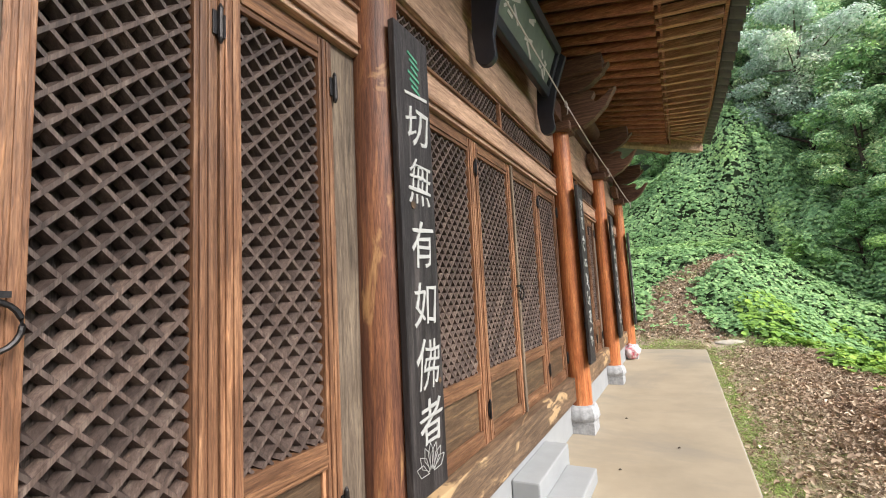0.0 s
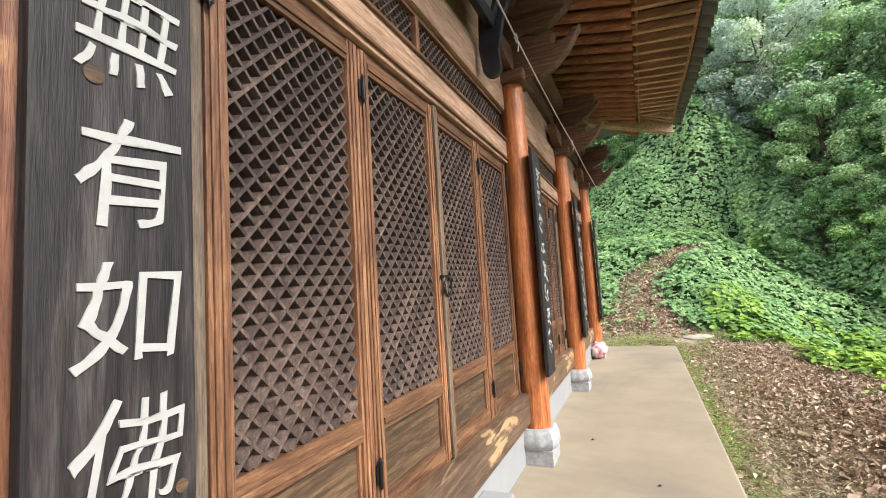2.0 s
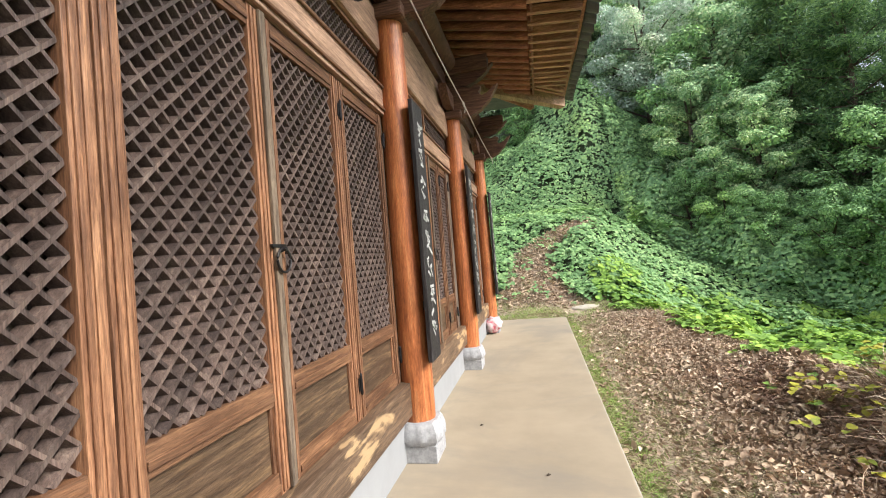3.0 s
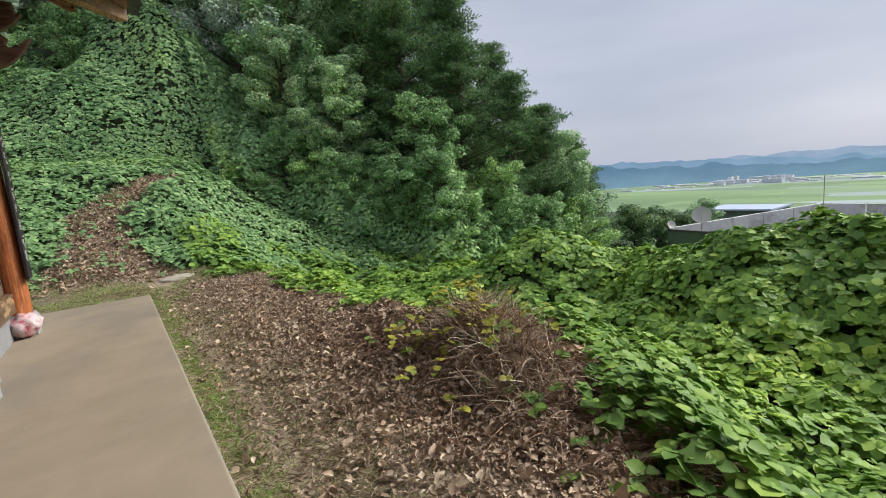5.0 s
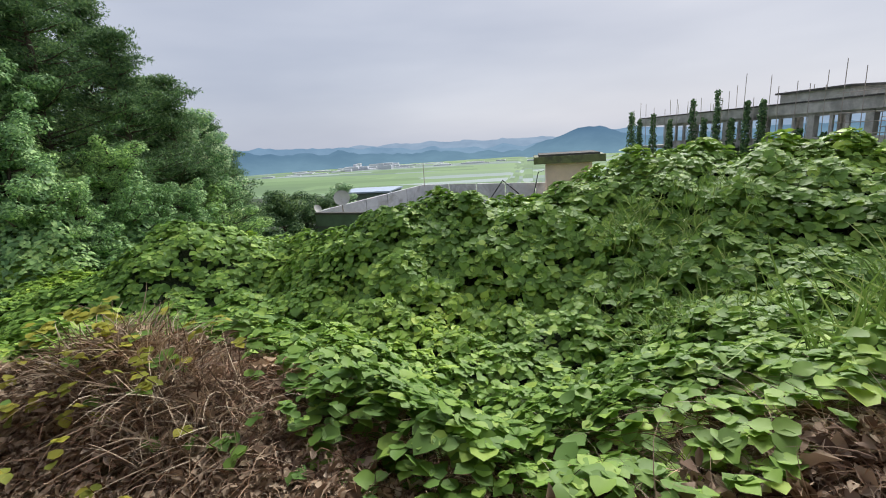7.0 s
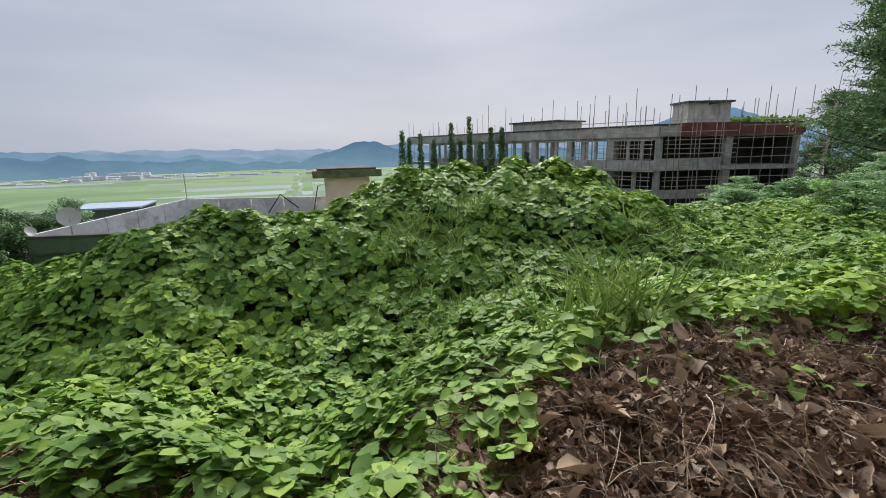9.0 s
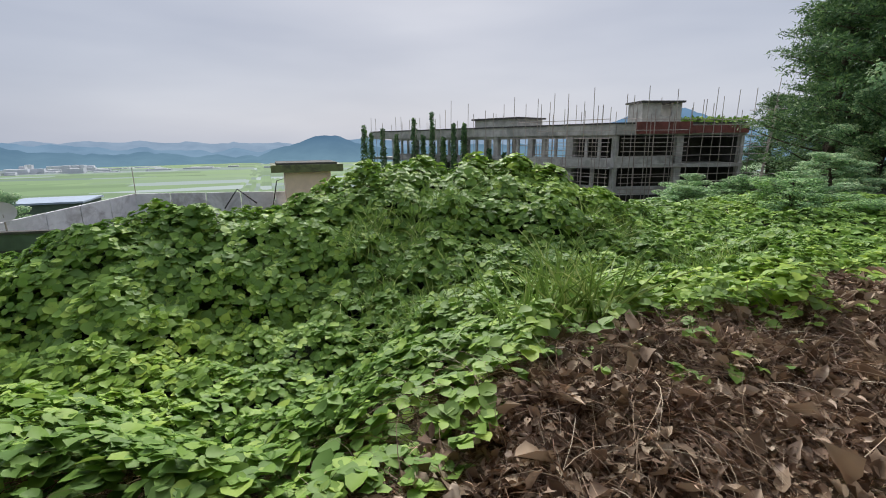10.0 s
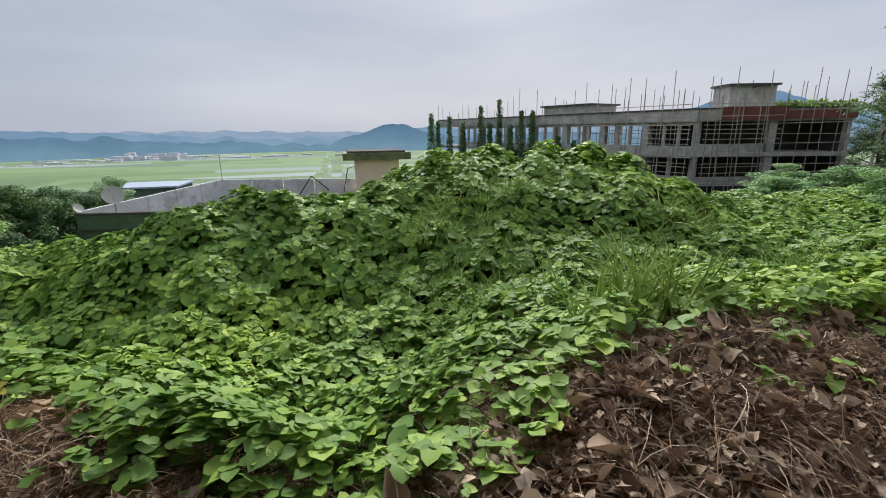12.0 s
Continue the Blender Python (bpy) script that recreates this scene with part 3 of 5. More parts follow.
def torus(g, c, r, s, axis="x", n=20, m=7, arc=2 * math.pi):
    pts = []
    for i in range(n + 1):
        a = arc * i / n
        p = (0, r * math.sin(a), -r * math.cos(a)) if axis == "x" else (r * math.sin(a), 0, -r * math.cos(a))
        pts.append(Vector(c) + Vector(p))
    return g.tube(pts, s, m)


def door_ring(leaf, y, z):
    t = part("door_pull", None, leaf, "black iron pull ring and staple", (0.026, y, z))
    g = Geo()
    torus(g, (0.022, 0, -0.045), 0.045, 0.0055)
    part("ring", g.mesh("ring", IRON, 0, True), t)
    g = Geo().tube([(0.0, 0, 0), (0.035, 0, 0)], [0.016, 0.008], 10)
    g.beam((0.010, -0.06, 0.012), (0.012, 0.03, 0.012), 0.012, 0.012)
    part("staple", g.mesh("staple", IRON, 0, True), t)


def bay(y_left, y_right, leaves, first, wide=False):
    """Doors, jambs, sill, lintel, transom and beams between two columns."""
    span = (y_left + 0.035, y_right - 0.035)
    label_grey = "weathered grey-brown squared timber"
    timber("door_sill", -0.16, 0.085, span[0], span[1], 0.31, 0.528, W_SILL, "worn brown door sill beam with pale peeled patches", "sill", 0.008)
    n, w = leaves
    for k in range(n):
        d = copy_thing(first, pose(0.0, span_start(y_left, y_right, n, w) + k * w, LEAF_Z0))
        d.location = (0, span_start(y_left, y_right, n, w) + k * w, LEAF_Z0)
        if k == 1:
            part("meeting_stile", Geo().box(0.026, 0.040, w - 0.024, w + 0.012, 0.01, LEAF_Z1 - LEAF_Z0 - 0.01).mesh("meeting_stile", W_GREY, 0.003), d, "dark grey-brown cover strip")
        if y_left > -3:
            for z in (0.72 - LEAF_Z0, 2.18 - LEAF_Z0):
                hinge(d, 0.006 if k in (0, 1) else w - 0.006, z)
            if k == 2:
                door_ring(d, 0.012, 1.43 - LEAF_Z0)
    a = span_start(y_left, y_right, n, w)
    b = a + n * w
    timber("door_jamb", -0.10, 0.012, span[0], a, 0.531, LEAF_Z1 + 0.1, W_GREY, "weathered grey door jamb board", "door frame", 0.003)
    timber("door_jamb", -0.10, 0.012, b, span[1], 0.531, LEAF_Z1 + 0.1, W_GREY, "weathered grey door jamb board", "door frame", 0.003)
    t = timber("lintel", -0.12, 0.045, span[0], span[1], LEAF_Z1 + 0.005, 2.57, W_BEAM, "pale brown lintel beam above the doors with a run moulding", "beam", 0.006)
    h = (span[1] - span[0]) / 2
    for z in (0.022, 0.18):
        part("moulding", Geo().box(0.045, 0.060, -h, h, z, z + 0.018).mesh("moulding", W_DOOR_Y, 0.004), t)
    fan = thing("transom_panel", (0, (span[0] + span[1]) / 2, 2.575), "narrow lattice transom with fine crossed bars", "transom")
    H = 0.235
    part("backing", Geo().box(-0.05, -0.045, -h, h, 0, H).mesh("backing", W_BACK), fan)
    for z0 in (0.0, H - 0.022):
        part("rail", Geo().box(-0.04, 0.02, -h, h, z0, z0 + 0.022).mesh("rail", W_DOOR_Y, 0.003), fan)
    parts_n = 2
    seg = 2 * h / parts_n
    for k in range(parts_n + 1):
        c = -h + k * seg
        c0, c1 = max(-h, c - 0.018), min(h, c + 0.018)
        part("post", Geo().box(-0.04, 0.024, c0, c1, 0.022, H - 0.022).mesh("post", W_DOOR, 0.003), fan)
    for k in range(parts_n):
        lattice(fan, -h + k * seg + 0.018, -h + (k + 1) * seg - 0.018, 0.022, H - 0.022, 0.052, 0.016, 0.018, W_LATT, 0.0)
    timber("tie_beam", -0.14, 0.05, span[0], span[1], 2.815, 3.10, W_BEAM, "broad pale brown tie beam with rounded lower edge", "beam", 0.02)
    timber("wall_plank", -0.10, 0.015, span[0], span[1], 3.104, 3.42, W_BEAM, "plain brown boarding above the tie beam", "boarding", 0.004)
    timber("purlin_support", -0.10, 0.07, span[0], span[1], 3.424, 3.60, W_DARK, "dark brown squared beam below the eaves purlin", "beam", 0.01)
    return a, b


def span_start(y_left, y_right, n, w):
    c = (y_left + y_right) / 2
    if y_left == COLS[2]:
        c = 3.39
    elif y_left == COLS[1]:
        c = 0.475
    return c - n * w / 2


narrow = door_leaf(0.468)
broad = door_leaf(0.692)
for i in range(len(COLS) - 1):
    big = i == 2
    n, w = (4, 0.692) if big else (4, 0.468)
    a, b = bay(COLS[i], COLS[i + 1], (n, w), broad if big else narrow)
for proto in (narrow, broad):
    for o in list(proto.children_recursive) + [proto]:
        bpy.data.objects.remove(o)

latch = thing("door_hook", (0.03, 1.86, 1.12), "black iron hook bar hanging beside the doors", "latch")
g = Geo().tube([(0.0, 0, 0.10), (0.01, 0, 0.0), (0.012, 0.0, -0.12), (0.02, 0.03, -0.15)], 0.010, 8)
part("bar", g.mesh("bar", IRON, 0, True), latch)


# ---- name boards on the columns ----
def letter(text, size, mat, fat=0.012, lean=0.12):
    c = bpy.data.curves.new("letter", "FONT")
    c.body = text
    c.size = size
    c.extrude = 0.002
    c.offset = fat
    c.shear = lean
    c.align_x, c.align_y = "CENTER", "CENTER"
    o = bpy.data.objects.new("letter", c)
    scene.collection.objects.link(o)
    bpy.context.view_layer.update()
    me = bpy.data.meshes.new_from_object(o.evaluated_get(bpy.context.evaluated_depsgraph_get()))
    bpy.data.objects.remove(o)
    me.name = "letter"
    me.materials.clear()
    me.materials.append(mat)
    return me


BOARD_W, BOARD_Z0, BOARD_Z1 = 0.262, 0.66, 2.42


def name_board(y, top=2.42, seed=1, words=None, x=0.245):
    t = thing("inscribed_board", (x, y, BOARD_Z0), "tall black-stained board with white brush characters, hung on a column", "sign", "inscribed boards on the columns")
    H = top - BOARD_Z0
    w = BOARD_W / 2
    g = Geo().box(-0.018, 0.012, -w, w, 0, H)
    part("board", g.mesh("board", W_BLACK, 0.005), t)
    for s in (-1, 1):
        part("batten", Geo().box(-0.032, -0.018, -w * 0.8, w * 0.8, 0.35 if s < 0 else H - 0.4, 0.41 if s < 0 else H - 0.34).mesh("batten", W_BLACK, 0.002), t)
    r = random.Random(seed)
    stand = Matrix(((0, 0, 1, 0), (1, 0, 0, 0), (0, 1, 0, 0), (0, 0, 0, 1)))
    if words:
        heights = (2.154, 2.036, 1.815, 1.578, 1.36, 1.14, 0.942)
        for k, ch in enumerate(words):
            me = letter(ch, 0.178, WHITE_PAINT, 0.0004 if ch not in "無佛" else -0.001, 0.12)
            for v in me.vertices:
                q = v.co * 26 + Vector((k * 7.3, 0, 0))
                v.co.x += 0.009 * noise.noise((q.x * 0.5, q.y * 0.5, 1.0)) + 0.0035 * noise.noise((q.x * 2, q.y * 2, 5.0))
                v.co.y += 0.009 * noise.noise((q.x * 0.5, q.y * 0.5, 9.0)) + 0.0035 * noise.noise((q.x * 2, q.y * 2, 13.0))
            o = part("character", me, t, "white brush-painted character")
            tall = (1.0, 0.95, 1.12, 1.05, 1.0, 1.12, 0.9)[k]
            o.matrix_basis = pose(0.0135, 0.008, 1.40 + 1.07 * (heights[k] - 1.40) - BOARD_Z0) @ stand @ pose(0, 0, 0, 0, 0, (4, 3, -2, 3, 2, -3, 4)[k]) @ Matrix.Diagonal((1.06, tall * 1.06, 1, 1))
        g = Geo()
        for k in range(7):
            a = radians(-66 + 22 * k)
            c, s = math.cos(a), math.sin(a)
            for p, q in (((0, 0.02), (0.022, 0.075)), ((0.022, 0.075), (0, 0.115)), ((0, 0.02), (-0.022, 0.075)), ((-0.022, 0.075), (0, 0.115))):
                pp = [(0.0135, 0.0 + u * c + v * s, 0.07 + v * c - u * s) for u, v in (p, q)]
                g.beam(pp[0], pp[1], 0.0018, 0.002, (1, 0, 0))
        part("lotus_drawing", g.mesh("lotus_drawing", WHITE_PAINT), t, "small lotus flower in white outline")
        g = Geo()
        for k in range(6):
            z0 = H - 0.10 - 0.028 * k
            g.beam((0.0135, -0.04 + 0.012 * (k % 3), z0), (0.0135, 0.035 + 0.01 * (k % 2), z0 - 0.02), 0.012, 0.003, (1, 0, 0))
        part("green_mark", g.mesh("green_mark", GREEN_PAINT), t, "faded green leaf-shaped mark")
        for y, z, r in ((0.100, 0.40, 0.012), (-0.045, 1.10, 0.016)):
            part("knot", Geo().tube([(0.010, y, z), (0.0145, y, z)], r, 16).mesh("knot", W_PANEL), t)
    else:
        for k in range(8):
            z = H - 0.20 - k * (H - 0.35) / 7.6
            g = Geo()
            for j in range(6):
                y0, dz = r.uniform(-0.07, 0.02), r.uniform(-0.06, 0.06)
                g.beam((0.0135, y0, z + dz), (0.0135, y0 + r.uniform(0.03, 0.1), z + dz + r.uniform(-0.06, 0.04)), r.uniform(0.013, 0.026), 0.003, (1, 0, 0))
            part("painted_stroke", g.mesh("painted_stroke", WHITE_PAINT), t, "white brush strokes")
    return t


name_board(1.71, 2.50, 3, "一切無有如佛者", 0.178)
for k, y in enumerate(COLS[3:]):
    name_board(y + 0.01, 2.44, 20 + k)

# ---- the signboard over the middle bay ----
sb = thing("hall_signboard", (0.10, 3.40, 2.80), "black-framed board leaning out, faded characters on dull green", "sign")
HB, UP = 0.64, 0.30
tilt = Matrix.Translation((0.075, 0, 0.40)) @ pose(0, 0, 0, 0, 20, 0)
g = Geo().box(0.0, 0.02, -HB, HB, 0, UP)
me = g.mesh("field", SIGN_FIELD)
o = part("field", me, sb)
o.matrix_basis = tilt
for z0 in (-0.07, UP):
    o = part("frame_rail", Geo().box(-0.01, 0.05, -HB - 0.06, HB + 0.06, z0, z0 + 0.07).mesh("frame_rail", SIGN_BLACK, 0.008), sb)
    o.matrix_basis = tilt
for y0 in (-HB - 0.06, HB):
    o = part("frame_stile", Geo().box(-0.01, 0.05, y0, y0 + 0.06, 0, UP).mesh("frame_stile", SIGN_BLACK, 0.008), sb)
    o.matrix_basis = tilt
r = random.Random(5)
for k in range(3):
    g = Geo()
    for j in range(5):
        y0, z0 = -0.42 + k * 0.42 + r.uniform(-0.1, 0.05), 0.15 + r.uniform(-0.09, 0.09)
        g.beam((0.0215, y0, z0), (0.0215, y0 + r.uniform(0.02, 0.16), z0 + r.uniform(-0.08, 0.06)), 0.022, 0.004, (1, 0, 0))
    o = part("painted_stroke", g.mesh("painted_stroke", CORD), sb, "pale painted strokes")
    o.matrix_basis = tilt
for s in (-1, 1):
    prof = [(0.0, 0.55), (-0.02, 0.20), (0.0, 0.04)]
    prof += [(0.065 + 0.065 * math.cos(a), 0.05 + 0.065 * math.sin(a)) for a in [radians(200 + 20 * i) for i in range(10)]]
    prof += [(0.12, 0.16), (0.16, 0.36), (0.27, 0.66), (0.21, 0.72)]
    part("scroll_foot", Geo().plate(prof, s * (HB + 0.09) - 0.025, s * (HB + 0.09) + 0.025).mesh("scroll_foot", SIGN_BLACK, 0.006), sb, "black scroll-ended side bracket")

# ---- eaves ----
KX, KZ, EX, EZ = 1.11, 4.20, 1.77, 4.14
ROOF_Y0, ROOF_Y1 = -5.0, 11.35


def rise(y):
    """The eaves lift towards the corner."""
    return 0.22 * float(sstep(7.5, 11.4, y)) + 0.22 * float(sstep(-1.0, -5.0, y))


purlin = thing("eaves_purlin", (0.10, 3.2, 3.72), "round brown timber purlin carrying the rafters", "beam")
part("body", Geo().tube([(0, -7.6, 0), (0, 7.4, 0)], 0.12, 16).mesh("body", W_DARK, 0, True), purlin)


def wing(y, z, reach, tall, seed=0):
    """A carved bracket arm in the shape of a wing or cloud."""
    out = [(-0.06, -0.5 * tall), (0.20, -0.5 * tall), (0.30, -0.42 * tall), (0.42, -0.46 * tall), (0.62, -0.30 * tall), (0.82, 0.0), (1.0, 0.46 * tall),
           (0.90, 0.40 * tall), (0.80, 0.24 * tall), (0.66, 0.14 * tall), (0.60, 0.26 * tall), (0.66, 0.42 * tall), (0.56, 0.52 * tall), (0.42, 0.44 * tall), (0.30, 0.50 * tall), (-0.06, 0.50 * tall)]
    return Geo().plate([((x * reach if x > 0 else x), v + z) for x, v in out], y - 0.055, y + 0.055)


for i, y in enumerate(COLS):
    t = thing("bracket_set", (COL_X, y, 2.78), "dark carved timber bracket arms on a column head", "bracket", "bracket sets under the eaves")
    part("lower_arm", wing(0, 0.44, 0.60, 0.38).mesh("lower_arm", W_DARK, 0.008), t)
    part("upper_arm", wing(0, 0.76, 0.56, 0.26).mesh("upper_arm", W_DARK, 0.008), t)
    part("cap_block", Geo().box(-0.14, 0.14, -0.14, 0.14, 0.24, 0.34).mesh("cap_block", W_DARK, 0.02), t)
    part("beam_end", Geo().box(-0.2, 0.5, -0.10, 0.10, 0.80, 0.98).mesh("beam_end", W_DARK, 0.02), t)
    for s in (-1, 1):
        prof = [(0.0, 0.0), (0.30, 0.02), (0.42, 0.10), (0.5, 0.2), (0.0, 0.2)]
        me = Geo().plate([(a, z + 0.34) for a, z in prof], -0.05, 0.05).mesh("side_arm", W_DARK, 0.008)
        o = part("side_arm", me, t)
        o.matrix_basis = pose(0, 0, 0, 0, 0, 90 * s)

raft_g = thing("rafter_row", (0, 0, 0), "close row of round brown rafters under the eaves", "rafters")
raft_me = Geo().tube([(-0.8, 0, 0.36), (KX, 0, 0)], [0.06, 0.058], 12).mesh("rafter", W_RAFT, 0, True)
fly_me = Geo().beam((0.55, 0, 0.10), (EX - 0.03, 0, 0), 0.065, 0.095).mesh("flying_rafter", W_RAFT_L, 0.005)
y, k = ROOF_Y0 + 0.2, 0
while y < 10.3:
    lift = rise(y)
    part("rafter", raft_me, raft_g, "", (0, y, KZ - 0.06 + lift * 0.6))
    part("flying_rafter", fly_me, raft_g, "", (0, y, EZ + lift))
    y += 0.262
    k += 1
for k in range(5):
    a = radians(88 - 10.5 * (k + 1) * 0.9)
    root = Vector((0.1 - 0.1 * k, 9.6, KZ + 0.34))
    tip_y = 10.25 + 0.27 * (k + 1) * 0.85
    p, q = root, Vector((KX, tip_y - 0.1, KZ - 0.02 + rise(tip_y) * 0.6))
    part("rafter", Geo().tube([p, q], 0.058, 10).mesh("rafter", W_RAFT, 0, True), raft_g)
    part("flying_rafter", Geo().beam(p.lerp(q, 0.6) + Vector((0, 0, 0.13)), (EX - 0.03, tip_y + 0.12, EZ + rise(tip_y)), 0.075, 0.085).mesh("flying_rafter", W_RAFT_L, 0.005), raft_g)

hip = thing("hip_rafter", (0, 9.7, 4.35), "heavy hip rafter running out to the roof corner, pale sawn side", "beam")
part("body", Geo().beam((-0.4, -0.4, 0.05), (1.72, 1.45, -0.06), 0.17, 0.26).mesh("body", W_BEAM, 0.012), hip)
part("upper_body", Geo().beam((0.8, 0.62, 0.22), (1.86, 1.58, 0.16), 0.15, 0.16).mesh("upper_body", W_RAFT_L, 0.012), hip)

g = Geo()
ys = [ROOF_Y0 + i * (ROOF_Y1 - ROOF_Y0) / 40 for i in range(41)]
for a, b in zip(ys, ys[1:]):
    ra, rb = rise(a), rise(b)
    for (x0, z0, f0), (x1, z1, f1) in (((-0.8, KZ + 0.37, 0.5), (KX + 0.06, KZ + 0.03, 0.6)), ((0.5, EZ + 0.162, 0.8), (EX, EZ + 0.058, 1.0))):
        vs = [(x0, a, z0 + ra * f0), (x1, a, z1 + ra * f1), (x1, b, z1 + rb * f1), (x0, b, z0 + rb * f0)]
        vs += [(p[0], p[1], p[2] + 0.02) for p in vs]
        g.add(vs, [(3, 2, 1, 0), (4, 5, 6, 7), (0, 1, 5, 4), (1, 2, 6, 5), (2, 3, 7, 6), (3, 0, 4, 7)])
structure("eaves_boarding", g.mesh("eaves_boarding", W_UNDER_SHADE), "brown boarding over the rafters, darkened for the shade between them")
g = Geo()
for a, b in zip(ys, ys[1:]):
    g.beam((KX + 0.05, a, KZ + 0.02 + rise(a) * 0.6), (KX + 0.05, b, KZ + 0.02 + rise(b) * 0.6), 0.03, 0.11)
structure("eaves_batten", g.mesh("eaves_batten", W_RAFT), "batten over the rafter ends")
g = Geo()
for a, b in zip(ys, ys[1:]):
    g.beam((EX + 0.005, a, EZ + 0.07 + rise(a)), (EX + 0.005, b, EZ + 0.07 + rise(b)), 0.035, 0.075)
structure("eaves_fascia", g.mesh("eaves_fascia", W_RAFT), "brown board along the eaves")

roof = thing("tiled_roof", (-2.2, 3.2, 4.2), "dark grey tiled hip roof with rounded tile rows", "roof")
g = Geo()
ex, wx = EX + 0.12 + 2.2, 8.25
cor = [(-ex, -wx, 0.35), (ex, -wx, 0.35), (ex, wx, 0.35), (-ex, wx, 0.35), (0, -4.6, 2.9), (0, 4.6, 2.9)]
cor += [(x, y, z - 0.13) for x, y, z in cor[:4]]
g.add(cor, [(1, 2, 5, 4), (3, 0, 4, 5), (0, 1, 4), (2, 3, 5), (6, 9, 8, 7), (0, 6, 7, 1), (1, 7, 8, 2), (2, 8, 9, 3), (3, 9, 6, 0)])
part("roof_slope", g.mesh("roof_slope", TILE), roof)
part("ridge_cap", Geo().box(-0.14, 0.14, -4.7, 4.7, 2.85, 3.25).mesh("ridge_cap", TILE, 0.03), roof)
tile_me = Geo().tube([(-1.4, 0, 0.52), (0.10, 0, 0.0)], 0.080, 12).mesh("cover_tile", TILE, 0, True)
lip = [(0.115 * math.sin(radians(a)), -0.10 * math.cos(radians(a)) + 0.03) for a in range(-80, 81, 20)]
pl = Geo()
vs = [(-0.12, u, v + 0.05) for u, v in lip] + [(0.02, u, v) for u, v in lip]
nl = len(lip)
pl.add(vs, [tuple(range(nl)), tuple(reversed(range(nl, 2 * nl)))] + [(i, i + nl, (i + 1) % nl + nl, (i + 1) % nl) for i in range(nl)])
lip_me = pl.mesh("drip_tile", TILE)
y = ROOF_Y0 + 0.1
while y < ROOF_Y1:
    zz = EZ + 0.17 + rise(y) - 4.2
    part("cover_tile", tile_me, roof, "", (EX + 0.10 + 2.2, y - 3.2, zz + 0.03))
    part("drip_tile", lip_me, roof, "", (EX + 0.17 + 2.2, y - 3.2 + 0.131, zz - 0.085))
    y += 0.262

# ---- cord along the brackets ----
cord = thing("cord", (0.34, 0, 3.0), "pale cord strung along the brackets with knotted ties", "rope")
P0, P1, P2, P3 = (0.01, 1.2, 0.19), (-0.014, 4.20, 0.06), (0.01, 6.67, 0.0), (0.01, 9.7, 0.015)
g = Geo()
pts = []
for a, b in ((P0, P1), (P1, P2), (P2, P3)):
    for i in range(8):
        f = i / 8
        pts.append((a[0] + (b[0] - a[0]) * f, a[1] + (b[1] - a[1]) * f, a[2] + (b[2] - a[2]) * f - 0.025 * math.sin(math.pi * f)))
pts.append(P3)
g.tube(pts, 0.0055, 7)
part("line", g.mesh("line", CORD, 0, True), cord)
for p in (P1, P2, P3):
    g = Geo()
    for dz, dy, r_ in ((0.0, 0.0, 0.016), (-0.02, 0.008, 0.012), (0.015, -0.008, 0.012)):
        g.tube([(p[0], p[1] + dy - 0.012, p[2] + dz), (p[0], p[1] + dy + 0.012, p[2] + dz)], [r_, r_ * 0.8], 8)
    g.tube([(p[0], p[1], p[2]), (p[0] + 0.01, p[1] + 0.01, p[2] - 0.05), (p[0], p[1] + 0.015, p[2] - 0.09)], 0.005, 6)
    part("knot", g.mesh("knot", CORD, 0, True), cord)

# ---- steps, cloth and small things on the walkway ----
step = thing("door_step", (0, 3.37, 0), "two-tiered pale grey cement step before the middle doors", "step")
part("upper_tread", Geo().box(0.034, 0.215, -0.40, 0.40, 0.0, 0.225).mesh("upper_tread", PLASTER, 0.012), step)
part("lower_tread", Geo().box(0.215, 0.43, -0.62, 0.31, 0.0, 0.10).mesh("lower_tread", PLASTER, 0.012), step)
cl = thing("flowered_cloth", (0.14, 9.62, 0.02), "crumpled white cloth with red flowers lying over a column plinth", "cloth")
me = bpy.data.meshes.new("cloth")
bm = bmesh.new()
bmesh.ops.create_icosphere(bm, subdivisions=3, radius=0.15)
for v in bm.verts:
    v.co *= 1 + 0.35 * noise.noise(v.co * 14)
    v.co.z = max(0.0, v.co.z * 0.9 + 0.13)
bm.to_mesh(me)
bm.free()
me.materials.append(CLOTH)
me.shade_smooth()
part("cloth", me, cl)
st = thing("flat_stone", (2.12, 13.5, -0.16), "flat pale stone lying in the grass", "stone")
me = bpy.data.meshes.new("stone")
bm = bmesh.new()
bmesh.ops.create_icosphere(bm, subdivisions=3, radius=0.3)
for v in bm.verts:
    v.co *= 1 + 0.2 * noise.noise(v.co * 5)
    v.co.z *= 0.35
    v.co.x *= 1.5
bm.to_mesh(me)
bm.free()
me.materials.append(plain("pale_stone", (0.42, 0.37, 0.30), 0.9, 0.2, 6, 0.3))
me.shade_smooth()
part("stone", me, st)
for bx, by in ((0.55, 3.95), (0.72, 3.2), (0.45, 5.4), (0.95, 4.6)):
    bug = thing("dry_leaf_crumb", (bx, by, 0.003), "tiny dark curled leaf crumb on the concrete", "debris", "crumbs on the walkway")
    part("crumb", Geo().tube([(-0.012, 0, 0.003), (0, 0.004, 0.008), (0.012, 0.012, 0.003)], [0.003, 0.007, 0.002], 6).mesh("crumb", BARK), bug)


# ---- plants ----
RNG = np.random.default_rng(7)
